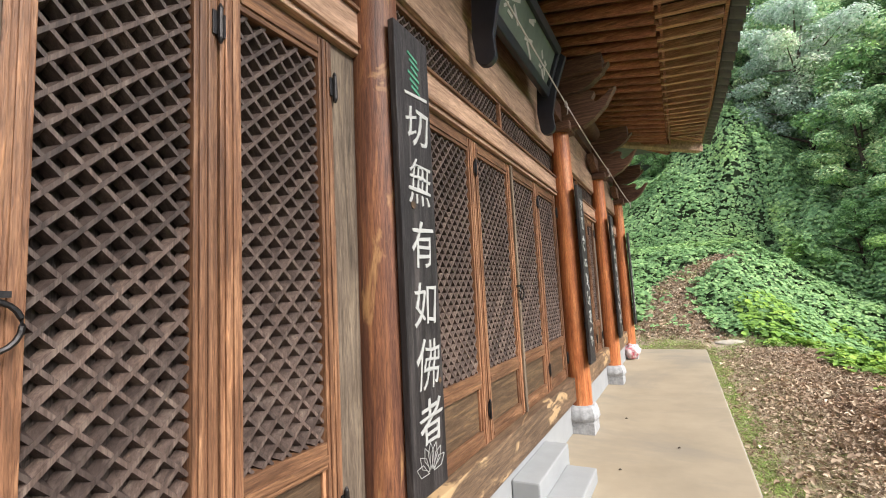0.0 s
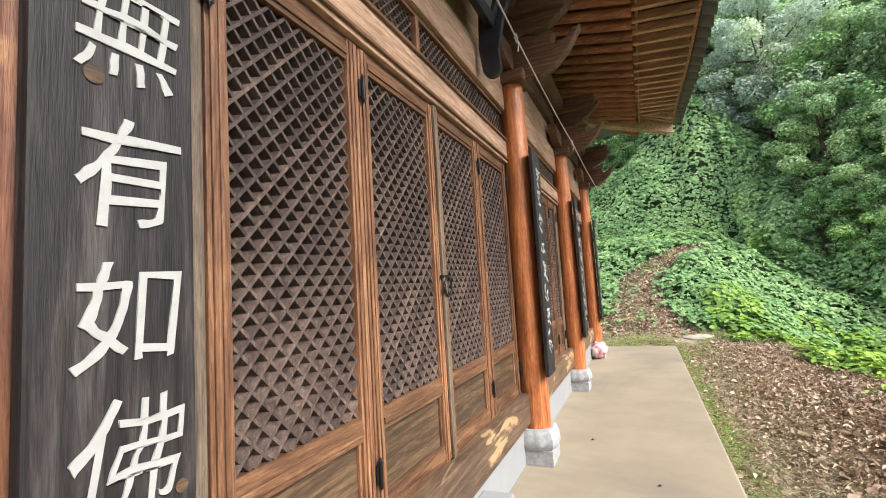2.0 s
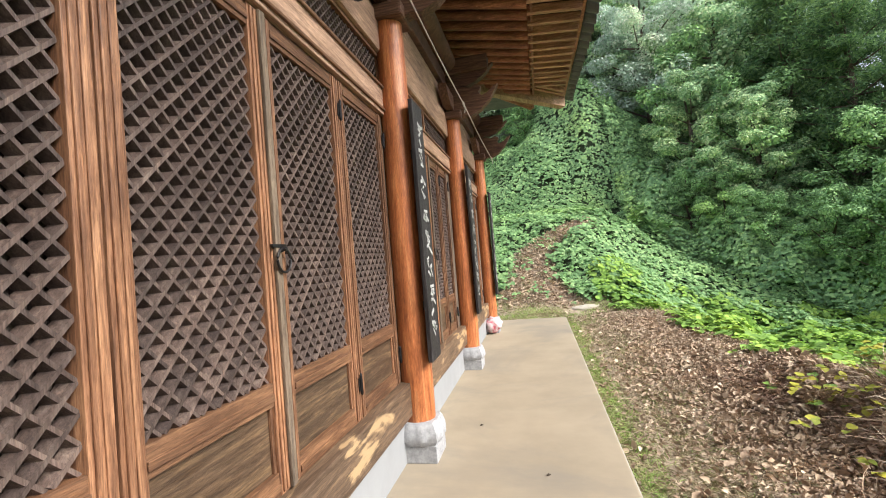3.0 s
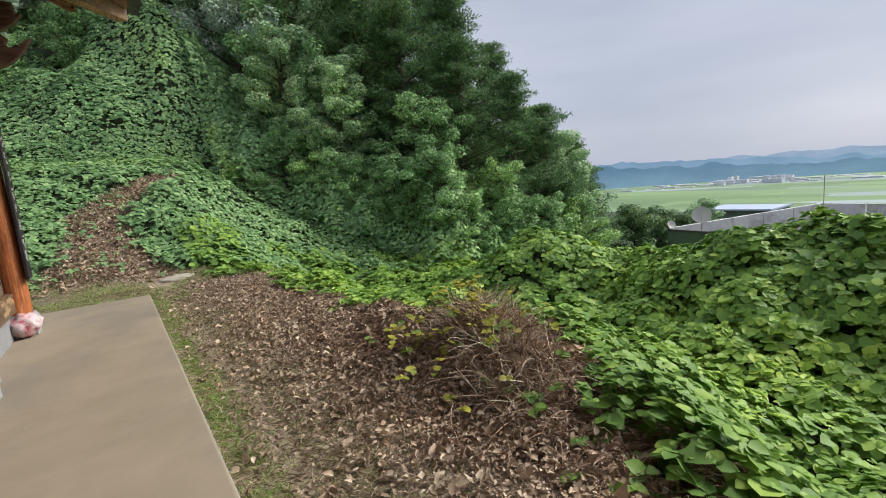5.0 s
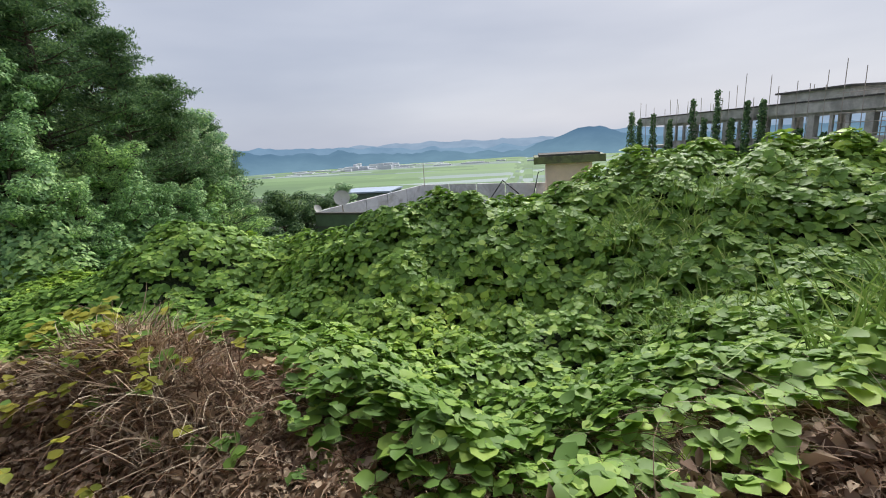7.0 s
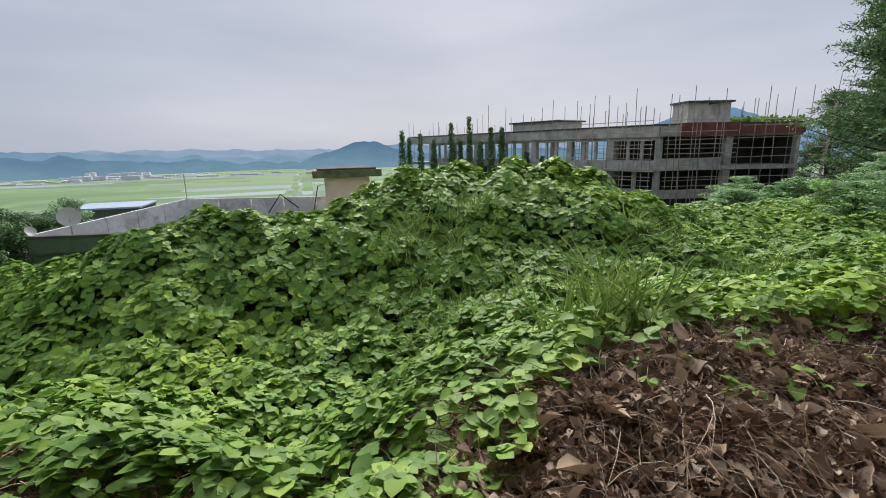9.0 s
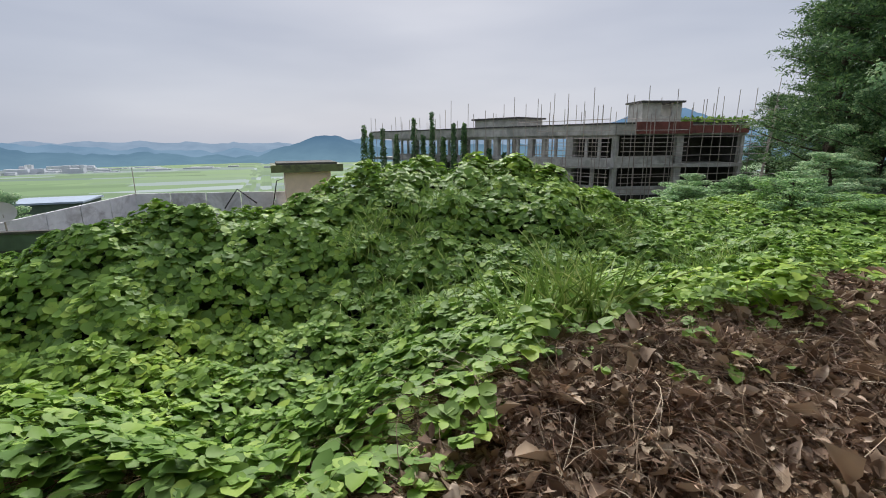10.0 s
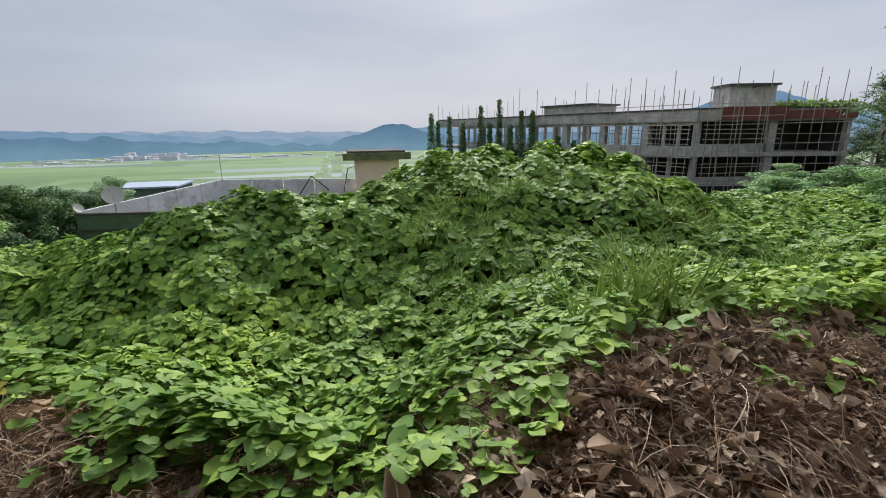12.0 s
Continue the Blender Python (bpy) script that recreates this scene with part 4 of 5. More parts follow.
LEAFLET = (np.array([(0, 0, 0), (0.30, 0.06, 0.07), (0.50, 0.36, 0.09), (0.40, 0.72, 0.03), (0.0, 1.04, -0.14), (-0.40, 0.72, 0.03), (-0.50, 0.36, 0.09), (-0.30, 0.06, 0.07), (0, 0.46, -0.03)], float),
           [(0, 1, 8), (1, 2, 8), (2, 3, 8), (3, 4, 8), (4, 5, 8), (5, 6, 8), (6, 7, 8), (7, 0, 8)])
SIMPLE = (np.array([(0, 0, 0), (0.38, 0.5, 0.06), (0, 1.0, -0.05), (-0.38, 0.5, 0.06)], float), [(0, 1, 2), (0, 2, 3)])
CURLED = (np.array([(0, 0, 0.02), (0.17, 0.12, 0.16), (0.27, 0.34, 0.27), (0.25, 0.58, 0.30), (0.13, 0.82, 0.16), (0.01, 1.05, -0.06), (-0.12, 0.80, 0.12), (-0.27, 0.60, 0.22), (-0.30, 0.34, 0.24), (-0.18, 0.12, 0.12), (0, 0.32, 0.0), (0, 0.68, 0.02)], float),
          [(0, 1, 10), (1, 2, 10), (2, 11, 10), (2, 3, 11), (3, 4, 11), (4, 5, 11), (5, 6, 11), (6, 7, 11), (7, 8, 11), (8, 10, 11), (8, 9, 10), (9, 0, 10)])


def scatter(shape, pos, normal, spin, size, squash=None, crumple=0.0):
    """Vertices and faces of many small shapes, each turned to its normal."""
    base, faces = shape
    n = len(pos)
    nz = normal / np.linalg.norm(normal, axis=1, keepdims=True)
    ref = np.where(np.abs(nz[:, 2:3]) < 0.95, np.array([[0, 0, 1.0]]), np.array([[1.0, 0, 0]]))
    ax = np.cross(ref, nz)
    ax /= np.linalg.norm(ax, axis=1, keepdims=True)
    ay = np.cross(nz, ax)
    c, s = np.cos(spin)[:, None], np.sin(spin)[:, None]
    bx, by = ax * c + ay * s, -ax * s + ay * c
    b = base[None] * size[:, None, None]
    if squash is not None:
        b = b * np.stack([np.ones(n), np.ones(n), squash], -1)[:, None, :]
    v = pos[:, None] + b[..., 0:1] * bx[:, None] + b[..., 1:2] * by[:, None] + b[..., 2:3] * nz[:, None]
    if crumple:
        v = v + RNG.normal(0, 1, v.shape) * (crumple * size)[:, None, None]
    k = len(base)
    f = (np.array(faces)[None] + (np.arange(n) * k)[:, None, None]).reshape(-1, len(faces[0]))
    return v.reshape(-1, 3), f


def fast_mesh(name, sets, mat):
    vs, fs, k = [], [], 0
    for v, f in sets:
        vs.append(v)
        fs.append(f + k)
        k += len(v)
    v, f = np.concatenate(vs), np.concatenate(fs)
    me = bpy.data.meshes.new(name)
    me.vertices.add(len(v))
    me.vertices.foreach_set("co", v.astype(np.float32).reshape(-1))
    me.loops.add(f.size)
    me.loops.foreach_set("vertex_index", f.astype(np.int32).reshape(-1))
    me.polygons.add(len(f))
    me.polygons.foreach_set("loop_start", (np.arange(len(f)) * f.shape[1]).astype(np.int32))
    me.update(calc_edges=True)
    me.materials.append(mat)
    me.polygons.foreach_set("use_smooth", np.ones(len(f), dtype=bool))
    return me


def slope_normal(x, y):
    e = 0.15
    dx = (land(x + e, y) - land(x - e, y)) / (2 * e)
    dy = (land(x, y + e) - land(x, y - e)) / (2 * e)
    return np.stack([-dx, -dy, np.ones_like(dx)], -1)


def lumps(x, y, k=1.0):
    """Billows of the vine canopy above the soil."""
    return 0.10 + 0.09 * np.sin(2.3 * x * k + 1.1 * np.sin(1.9 * y * k)) * np.sin(2.0 * y * k + 0.7) + 0.07 * np.sin(5.1 * x * k + 1.3 * y * k) * np.sin(4.3 * y * k - x)


def heap(x, y):
    """Heaps of cut and withered vines at the terrace edge."""
    a = 0.42 * bell(x, 3.55, 0.55) * bell(y, 5.2, 0.8)
    b = 0.22 * bell(x, 3.3, 0.4) * bell(y, 6.6, 0.9)
    c = 0.26 * bell(x, 3.25, 0.65) * bell(y, 1.2, 1.2)
    d = 0.25 * bell(x, 3.7, 0.7) * bell(y, -1.6, 1.8)
    e = 0.16 * bell(x, 2.9, 0.5) * bell(y, 11.3, 0.6)
    f = a + b + c + d + e
    return f * (1 + 0.28 * np.sin(7.3 * x + 2.0 * y) * np.sin(6.1 * y - x))


def trifoliate(x, y, z, nrm, size, rng, lean=0.42, shape=LEAFLET):
    """Three leaflets on one stalk for each place."""
    n = len(x)
    tilt = rng.normal(0, lean * 0.5, (n, 3))
    nn = nrm / np.linalg.norm(nrm, axis=1, keepdims=True) + tilt
    nn[:, 2] = np.abs(nn[:, 2]) + 0.15
    spin = rng.uniform(0, 2 * np.pi, n)
    sets = []
    p = np.stack([x, y, z], -1)
    for da in (-1.5, 0.0, 1.5):
        t = nn + rng.normal(0, 0.16, (n, 3))
        sets.append(scatter(shape, p + rng.normal(0, 0.004, (n, 3)), t, spin + da, size * rng.uniform(0.85, 1.15, n) * (1.08 if da == 0 else 0.92), None, 0.035))
    return sets


def vine_patch(name, x0, x1, y0, y1, density, size, mat, label, keep, k=1.0, depth=0.16, lift=1.0, near=False, shape=LEAFLET, lean=0.36):
    n = int((x1 - x0) * (y1 - y0) * density)
    x, y = RNG.uniform(x0, x1, n), RNG.uniform(y0, y1, n)
    m = RNG.uniform(0, 1, n) < keep(x, y)
    x, y = x[m], y[m]
    n = len(x)
    nrm = slope_normal(x, y)
    e = 0.08
    nrm[:, 0] -= 0.4 * lift * (lumps(x + e, y, k) - lumps(x - e, y, k)) / (2 * e)
    nrm[:, 1] -= 0.4 * lift * (lumps(x, y + e, k) - lumps(x, y - e, k)) / (2 * e)
    down = RNG.uniform(0, 1, n) ** 2.0
    z = land(x, y) + lumps(x, y, k) * lift - depth * down + 0.05 + 0.95 * heap(x, y)
    z = z + (0.16 * sstep(0.1, 0.8, x - edge_x(y)) if near else 0.0)
    z = np.maximum(z, land(x, y) + 0.02)
    s = size * RNG.uniform(0.6, 1.35, n)
    me = fast_mesh(name, trifoliate(x, y, z, nrm, s, RNG, lean, shape), mat)
    ob = new(name, me)
    return tagged(ob, label=label, category="vines", kind="stuff")


def green(x, y):
    return np.clip(1.05 - clearing(x, y), 0, 1)


def in_green_front(x, y):
    return green(x, y) * (x > edge_x(y) - 0.5) * (1 - 0.93 * (bell(x, 3.45, 0.55) * bell(y, 5.2, 0.85) > 0.4))


BROAD = (np.array([(0, 0, 0), (0.46, 0.38, 0.08), (0, 1.0, -0.10), (-0.46, 0.38, 0.08)], float), [(0, 1, 2), (0, 2, 3)])


def forest_edge(x, y):
    """1 on the steep vine-hung bank at the foot of the forest."""
    u = np.minimum((x - 5.2) * 0.813 + (y - 19) * 0.583, (9.4 - x) * 0.2 + (y - 13.0) * 0.98)
    return sstep(-0.2, 0.2, u) * (1 - sstep(3.2, 4.0, u)) * green(x, y)


vine_patch("kudzu_leaves", 2.4, 6.6, -4.5, 8.0, 330, 0.082, L_VINE, "bright green kudzu vines spilling over the terrace edge", in_green_front, 1.4, 0.30, 1.3, True)
vine_patch("kudzu_leaves", 6.6, 12.5, -5.0, 8.0, 300, 0.100, L_VINE, "bright green kudzu vines heaped over a long hump", in_green_front, 1.15, 0.5, 2.0)
vine_patch("kudzu_leaves", 2.2, 13.0, 8.0, 15.5, 190, 0.098, L_VINE, "bright green kudzu vines covering a shallow hollow", in_green_front, 1.1, 0.25, 1.4)
vine_patch("kudzu_leaves", 3.5, 14.0, -14.0, -4.8, 110, 0.115, L_VINE, "bright green kudzu vines running down the slope", in_green_front, 0.9, 0.25, 1.3)
vine_patch("kudzu_leaves", 13.0, 24.0, -14.0, 14.0, 60, 0.15, L_VINE, "green kudzu vines on the lower slope", green, 0.6, 0.3, 1.6, shape=BROAD)
vine_patch("kudzu_leaves", -9.0, 15.0, 13.6, 22.5, 210, 0.10, L_FAR, "bright green vines on the slope behind the hall", green, 0.9, 0.2, 1.5, shape=BROAD)
vine_patch("kudzu_leaves", -9.0, 15.0, 22.5, 28.0, 210, 0.11, L_DRAPE, "dense green vines over a steep bank", green, 0.55, 0.4, 2.8, shape=BROAD)
vine_patch("kudzu_leaves", 4.5, 20.0, 12.0, 25.0, 420, 0.105, L_DRAPE, "dark green vines hanging over the forest edge", forest_edge, 0.9, 0.8, 5.5, shape=BROAD)


def fallen(name, x0, x1, y0, y1, n, size, keep, mat=None):
    x, y = RNG.uniform(x0, x1, n), RNG.uniform(y0, y1, n)
    m = RNG.uniform(0, 1, n) < keep(x, y)
    x, y = x[m], y[m]
    n = len(x)
    nrm = RNG.normal(0, 0.6, (n, 3)) + np.array([0, 0, 1.0])
    z = land(x, y) + 0.005 + RNG.uniform(0, 0.05, n) + heap(x, y) * RNG.uniform(0.75, 1.0, n)
    s = size * np.exp(RNG.normal(0, 0.38, n)).clip(0.35, 2.0)
    me = fast_mesh(name, [scatter(CURLED, np.stack([x, y, z], -1), nrm, RNG.uniform(0, 6.3, n), s, RNG.uniform(0.2, 1.5, n), 0.05)], mat or L_DEAD)
    return tagged(new(name, me), label="dry curled brown leaves strewn over the ground", category="dead leaves", kind="stuff")


def dead_zone(x, y):
    m = clearing(x, y) * (x > SLAB_X + 0.05)
    return m * (0.12 + 0.88 * sstep(1.9, 3.0, x)) * (1 - 0.75 * sstep(12.5, 14, y) * (1 - path_mask(x, y)))


fallen("dead_leaves", SLAB_X, 4.6, -5.0, 3.0, 24000, 0.062, dead_zone)
fallen("dead_leaf_scraps", SLAB_X, 4.6, -4.0, 3.2, 22000, 0.036, dead_zone, L_SCRAP)
fallen("dead_leaf_scraps", SLAB_X, 4.4, 3.0, 12.5, 42000, 0.032, lambda x, y: clearing(x, y) * (x > SLAB_X + 0.2) * (0.25 + 0.75 * sstep(1.8, 2.6, x)), L_SCRAP)
fallen("dead_leaves", SLAB_X, 4.6, 3.0, 8.0, 9500, 0.05, dead_zone, L_SCRAP)
fallen("dead_leaves", -1.0, 5.0, 8.0, 13.0, 6000, 0.055, dead_zone, L_SCRAP)

fallen("dead_leaf_scraps", -0.8, 3.6, 12.3, 18.2, 22000, 0.06, lambda x, y: path_mask(x, y) * sstep(13.2, 14.2, y), L_SCRAP)

fallen("dead_leaves", 2.4, 4.6, 3.8, 7.6, 2600, 0.065, lambda x, y: (heap(x, y) > 0.12) * 1.0, L_SCRAP)
fallen("dead_leaves", 2.2, 4.6, -3.5, 3.2, 2600, 0.095, dead_zone, L_SCRAP)

# heaped soil under the withered vines
hx, hy = np.meshgrid(np.linspace(1.9, 4.9, 60), np.linspace(-4.5, 12.5, 200), indexing="ij")
hz = land(hx, hy) + heap(hx, hy) * 0.86 - 0.015
hid = np.arange(hx.size).reshape(hx.shape)
hq = np.stack([hid[:-1, :-1], hid[1:, :-1], hid[1:, 1:], hid[:-1, 1:]], -1).reshape(-1, 4)
hm = bpy.data.meshes.new("withered_heap")
hm.from_pydata(np.stack([hx, hy, hz], -1).reshape(-1, 3).tolist(), [], hq.tolist())
hm.materials.append(SOIL)
hm.shade_smooth()
tagged(new("withered_heap", hm), label="low mounds of withered brown vines at the terrace edge", category="heap", kind="stuff")


def strands(name, places, count, length, radius, mat, label, category, spread=0.5, droop=0.4, upright=0.6, seed=3):
    """Thin bent stems or blades, three-sided, in tufts about the places."""
    rng = np.random.default_rng(seed)
    vs, fs, k = [], [], 0
    for px, py, pz, pr in places:
        n = count
        a, rr = rng.uniform(0, 6.283, n), pr * np.sqrt(rng.uniform(0, 1, n))
        b = np.stack([px + rr * np.cos(a), py + rr * np.sin(a), np.full(n, pz)], -1)
        b[:, 2] = land(b[:, 0], b[:, 1]) + pz + heap(b[:, 0], b[:, 1]) * rng.uniform(0.6, 1.0, n)
        d = np.stack([rng.normal(0, spread, n), rng.normal(0, spread, n), np.abs(rng.normal(upright, 0.25, n))], -1)
        d /= np.linalg.norm(d, axis=1, keepdims=True)
        L = length * rng.uniform(0.5, 1.25, n)
        side = np.cross(d, rng.normal(0, 1, (n, 3)))
        side /= np.linalg.norm(side, axis=1, keepdims=True)
        segs = 4
        ring = []
        for s in range(segs + 1):
            f = s / segs
            c = b + d * (L * f)[:, None]
            c[:, 2] -= droop * L * f * f
            c += side * (0.12 * L * np.sin(f * 3.1))[:, None] * 0.5
            w = radius * (1 - 0.8 * f)
            ring.append(np.stack([c + side * w, c - side * w], 1))
        v = np.stack(ring, 1).reshape(n, -1, 3)
        m = v.shape[1]
        for s in range(segs):
            q = np.array([(2 * s, 2 * s + 1, 2 * s + 3), (2 * s, 2 * s + 3, 2 * s + 2)])
            fs.append((q[None] + (np.arange(n) * m)[:, None, None] + k).reshape(-1, 3))
        vs.append(v.reshape(-1, 3))
        k += n * m
    me = fast_mesh(name, [(np.concatenate(vs), np.concatenate(fs))], mat)
    return tagged(new(name, me), label=label, category=category, kind="stuff")


rr = random.Random(11)
spots = [(rr.uniform(2.6, 4.2), rr.uniform(-3.5, 7.5), 0.0, 0.3) for _ in range(300)]
strands("dry_stems", spots, 120, 0.34, 0.0030, L_STEM_DARK, "tangle of dry brown vine stems", "dead stems", 0.9, 0.5, 0.25, 4)
strands("dry_stems", [(3.2 + 0.1 * k, 4.7 + 0.24 * k, 0.0, 0.30) for k in range(5)], 420, 0.42, 0.0042, L_STEM, "upright tuft of dry straw-coloured stems", "dead stems", 0.6, 0.35, 0.8, 5)
strands("dry_stems", [(rr.uniform(2.6, 3.3), rr.uniform(10.9, 11.7), 0.02, 0.35) for k in range(10)], 70, 0.4, 0.004, L_STEM, "heap of dark dry twigs", "dead stems", 0.9, 0.5, 0.3, 6)
strands("dry_stems", [(rr.uniform(2.6, 4.0), rr.uniform(-2.5, 3.2), 0.04, 0.3) for _ in range(70)], 42, 0.5, 0.0026, L_STEM, "long pale dry stems over the dead leaves", "dead stems", 0.9, 0.45, 0.3, 27)
strands("ground_straw", [(rr.uniform(1.55, 3.7), rr.uniform(-2.0, 12.5), 0.0, 0.5) for _ in range(420)], 110, 0.17, 0.0022, L_STEM, "dry straw and stalks lying on the soil", "straw", 1.2, 0.3, 0.12, 8)
strands("matted_grass", [(SLAB_X + rr.uniform(0.05, 0.75) ** 1.3, rr.uniform(-1.5, 12.0), 0.0, 0.3) for _ in range(420)], 120, 0.13, 0.0024, L_STRAW_GREEN, "matted greenish straw beside the walkway", "grass", 1.1, 0.4, 0.22, 19)
strands("grass", [(SLAB_X + rr.uniform(0.04, 0.30), rr.uniform(-1.5, 11.5), 0.0, 0.12) for _ in range(260)], 46, 0.11, 0.0026, L_GRASS, "short yellow-green grass along the walkway edge", "grass", 0.7, 0.6, 0.7, 9)
strands("grass", [(rr.uniform(1.55, 2.7), rr.uniform(2.5, 11.2), 0.0, 0.4) for _ in range(120)], 40, 0.09, 0.0022, L_GRASS, "thin straggling grass on the terrace", "grass", 0.9, 0.5, 0.5, 15)
strands("matted_grass", [(rr.uniform(-0.6, 3.3), rr.uniform(11.2, 13.9), 0.0, 0.35) for _ in range(150)], 130, 0.14, 0.003, L_STRAW_GREEN, "matted greenish straw beyond the walkway", "grass", 1.1, 0.4, 0.25, 23)
strands("grass", [(rr.uniform(-0.6, 3.3), rr.uniform(11.3, 13.6), 0.0, 0.3) for _ in range(130)], 60, 0.12, 0.003, L_GRASS, "short yellow-green grass beyond the walkway", "grass", 0.7, 0.5, 0.7, 10)
strands("grass", [(4.15, 0.95, 0.22, 0.16), (4.4, 1.2, 0.2, 0.14), (4.0, 0.72, 0.15, 0.14), (4.5, 0.7, 0.2, 0.16)], 44, 1.1, 0.010, L_GRASS, "tall arching grass tuft among the vines", "grass", 0.42, 0.40, 1.0, 12)
strands("grass", [(rr.uniform(5.6, 7.8), rr.uniform(0.0, 2.2), 0.16, 0.25) for _ in range(26)], 38, 0.6, 0.008, L_GRASS, "patch of tall grass blades on the hump", "grass", 0.45, 0.4, 0.9, 13)
strands("grass", [(rr.uniform(5.0, 7.0), rr.uniform(-2.6, -0.7), 0.14, 0.25) for _ in range(26)], 36, 0.6, 0.008, L_GRASS, "patch of tall grass blades on the slope", "grass", 0.45, 0.4, 0.9, 14)

# yellowing leaves on the withered heap, and green ones creeping over it
n = 80
x, y = RNG.normal(3.35, 0.25, n), RNG.normal(5.4, 0.45, n)
z = land(x, y) + heap(x, y) + RNG.uniform(0.05, 0.3, n)
tagged(new("yellowing_vine_leaves", fast_mesh("yellowing_vine_leaves", trifoliate(x, y, z, slope_normal(x, y), np.full(n, 0.055), RNG), L_YELLOW)), label="yellowing kudzu leaves on a withered heap", category="vines", kind="stuff")
n = 130
x, y = RNG.uniform(2.9, 3.9, n), RNG.uniform(-3.0, 8.0, n)
z = land(x, y) + heap(x, y) + RNG.uniform(0.03, 0.10, n)
tagged(new("creeping_vine_leaves", fast_mesh("creeping_vine_leaves", trifoliate(x, y, z, slope_normal(x, y), RNG.uniform(0.05, 0.085, n), RNG), L_VINE)), label="green kudzu shoots creeping over dead leaves", category="vines", kind="stuff")


def tree_mesh(kind, seed, height, spread, leaves, leaf, low=0.3):
    """Trunk with limbs, and a crown of leaf clumps along the limbs."""
    r = random.Random(seed)
    rng = np.random.default_rng(seed)
    wood_g = Geo()
    top = Vector((r.uniform(-0.4, 0.4), r.uniform(-0.4, 0.4), height * 0.95))
    trunk = [Vector((0, 0, -0.6)), Vector((0.1, 0, height * 0.3)), Vector((-0.1, 0.15, height * 0.6)), top]
    wood_g.tube(trunk, [height * 0.022, height * 0.018, height * 0.012, 0.02], 9)
    clumps = []
    if kind == "pine":
        for i in range(78):
            f = low + (1 - low) * (i + r.uniform(0, 1)) / 78
            z = height * f
            crown = (1 - (f - low) / (1 - low)) ** 0.75
            R = spread * (0.16 + 0.9 * crown) * r.choice((0.5, 0.75, 0.95, 1.15)) * r.uniform(0.85, 1.1)
            a = r.uniform(0, 6.283)
            end = Vector((R * math.cos(a), R * math.sin(a), z + R * r.uniform(0.0, 0.28)))
            base = Vector((0, 0, z - R * 0.15))
            wood_g.tube([base, base.lerp(end, 0.5) + Vector((0, 0, -0.1)), end], [0.05, 0.035, 0.012], 5)
            for s in (0.3, 0.5, 0.68, 0.85, 1.0):
                c = base.lerp(end, s)
                side = r.uniform(-0.35, 0.35)
                clumps.append((c.x - side * math.sin(a), c.y + side * math.cos(a), c.z + 0.08 + r.uniform(-0.1, 0.15), r.uniform(0.4, 0.8), r.uniform(0.14, 0.26)))
    else:
        for i in range(26):
            f = low + (1 - low) * (i + 0.5) / 26
            a = i * 2.4 + r.uniform(-0.4, 0.4)
            R = spread * math.sin(math.pi * min(1, 0.22 + 0.78 * (f - low) / (1 - low) * 0.93)) ** 0.7 * r.uniform(0.6, 1.15)
            z = height * f
            base = Vector((0, 0, max(0.3, z - R * 0.5)))
            end = Vector((R * math.cos(a), R * math.sin(a), z))
            wood_g.tube([base, base.lerp(end, 0.5) + Vector((0, 0, -0.12)), end], [0.06, 0.04, 0.012], 5)
            for s in (0.45, 0.75, 1.0):
                c = base.lerp(end, s)
                clumps.append((c.x + r.uniform(-0.3, 0.3), c.y + r.uniform(-0.3, 0.3), c.z + r.uniform(-0.1, 0.4), r.uniform(0.45, 0.95) * spread * 0.30, r.uniform(0.4, 0.7) * spread * 0.26))
    cl = np.array(clumps)
    w = cl[:, 3] ** 2
    pick = rng.choice(len(cl), leaves, p=w / w.sum())
    d = rng.normal(0, 1, (leaves, 3))
    d /= np.linalg.norm(d, axis=1, keepdims=True)
    rad = rng.uniform(0.45, 1.0, leaves) ** 0.5
    c = cl[pick]
    pos = c[:, :3] + d * rad[:, None] * np.stack([c[:, 3], c[:, 3], c[:, 4]], -1)
    nrm = d * 0.9 + rng.normal(0, 0.45, (leaves, 3)) + np.array([0, 0, 0.9])
    shape = SIMPLE
    if kind == "pine":
        nrm = rng.normal(0, 0.6, (leaves, 3)) + np.array([0, 0, 0.8])
        shape = (np.array([(0, 0, 0), (0.13, 0.5, 0.05), (0, 1.0, 0.1), (-0.13, 0.5, 0.05)], float), [(0, 1, 2), (0, 2, 3)])
    v, f = scatter(shape, pos, nrm, rng.uniform(0, 6.283, leaves), leaf * rng.uniform(0.6, 1.4, leaves))
    return wood_g, v, f


TREE_KINDS = {}


def tree_proto(key, kind, seed, height, spread, leaves, leaf, mat, label, low=0.3):
    wood_g, v, f = tree_mesh(kind, seed, height, spread, leaves, leaf, low)
    t = thing("pine_tree" if kind == "pine" else "tree", (0, 0, 0), label, "tree")
    part("trunk", wood_g.mesh("trunk", BARK, 0, True), t)
    part("crown", fast_mesh("crown", [(v, f)], mat), t, kind="stuff")
    TREE_KINDS[key] = t


tree_proto("broad", "broad", 1, 8.5, 2.8, 30000, 0.135, L_TREE, "leafy dark green broad-leaved tree on the slope", 0.12)
tree_proto("broad2", "broad", 2, 8.0, 3.0, 30000, 0.13, L_PALE, "pale green broad-leaved tree on the slope", 0.12)
tree_proto("dark", "broad", 6, 7.0, 3.6, 30000, 0.16, L_PINE, "low spreading dark evergreen tree", 0.25)
tree_proto("bush", "broad", 3, 4.2, 2.0, 17000, 0.105, L_DRAPE, "tree wrapped in bright green climbing vines", 0.05)
tree_proto("pine", "pine", 4, 13.0, 3.0, 34000, 0.21, L_PINE, "tall dark pine with layered branches", 0.16)
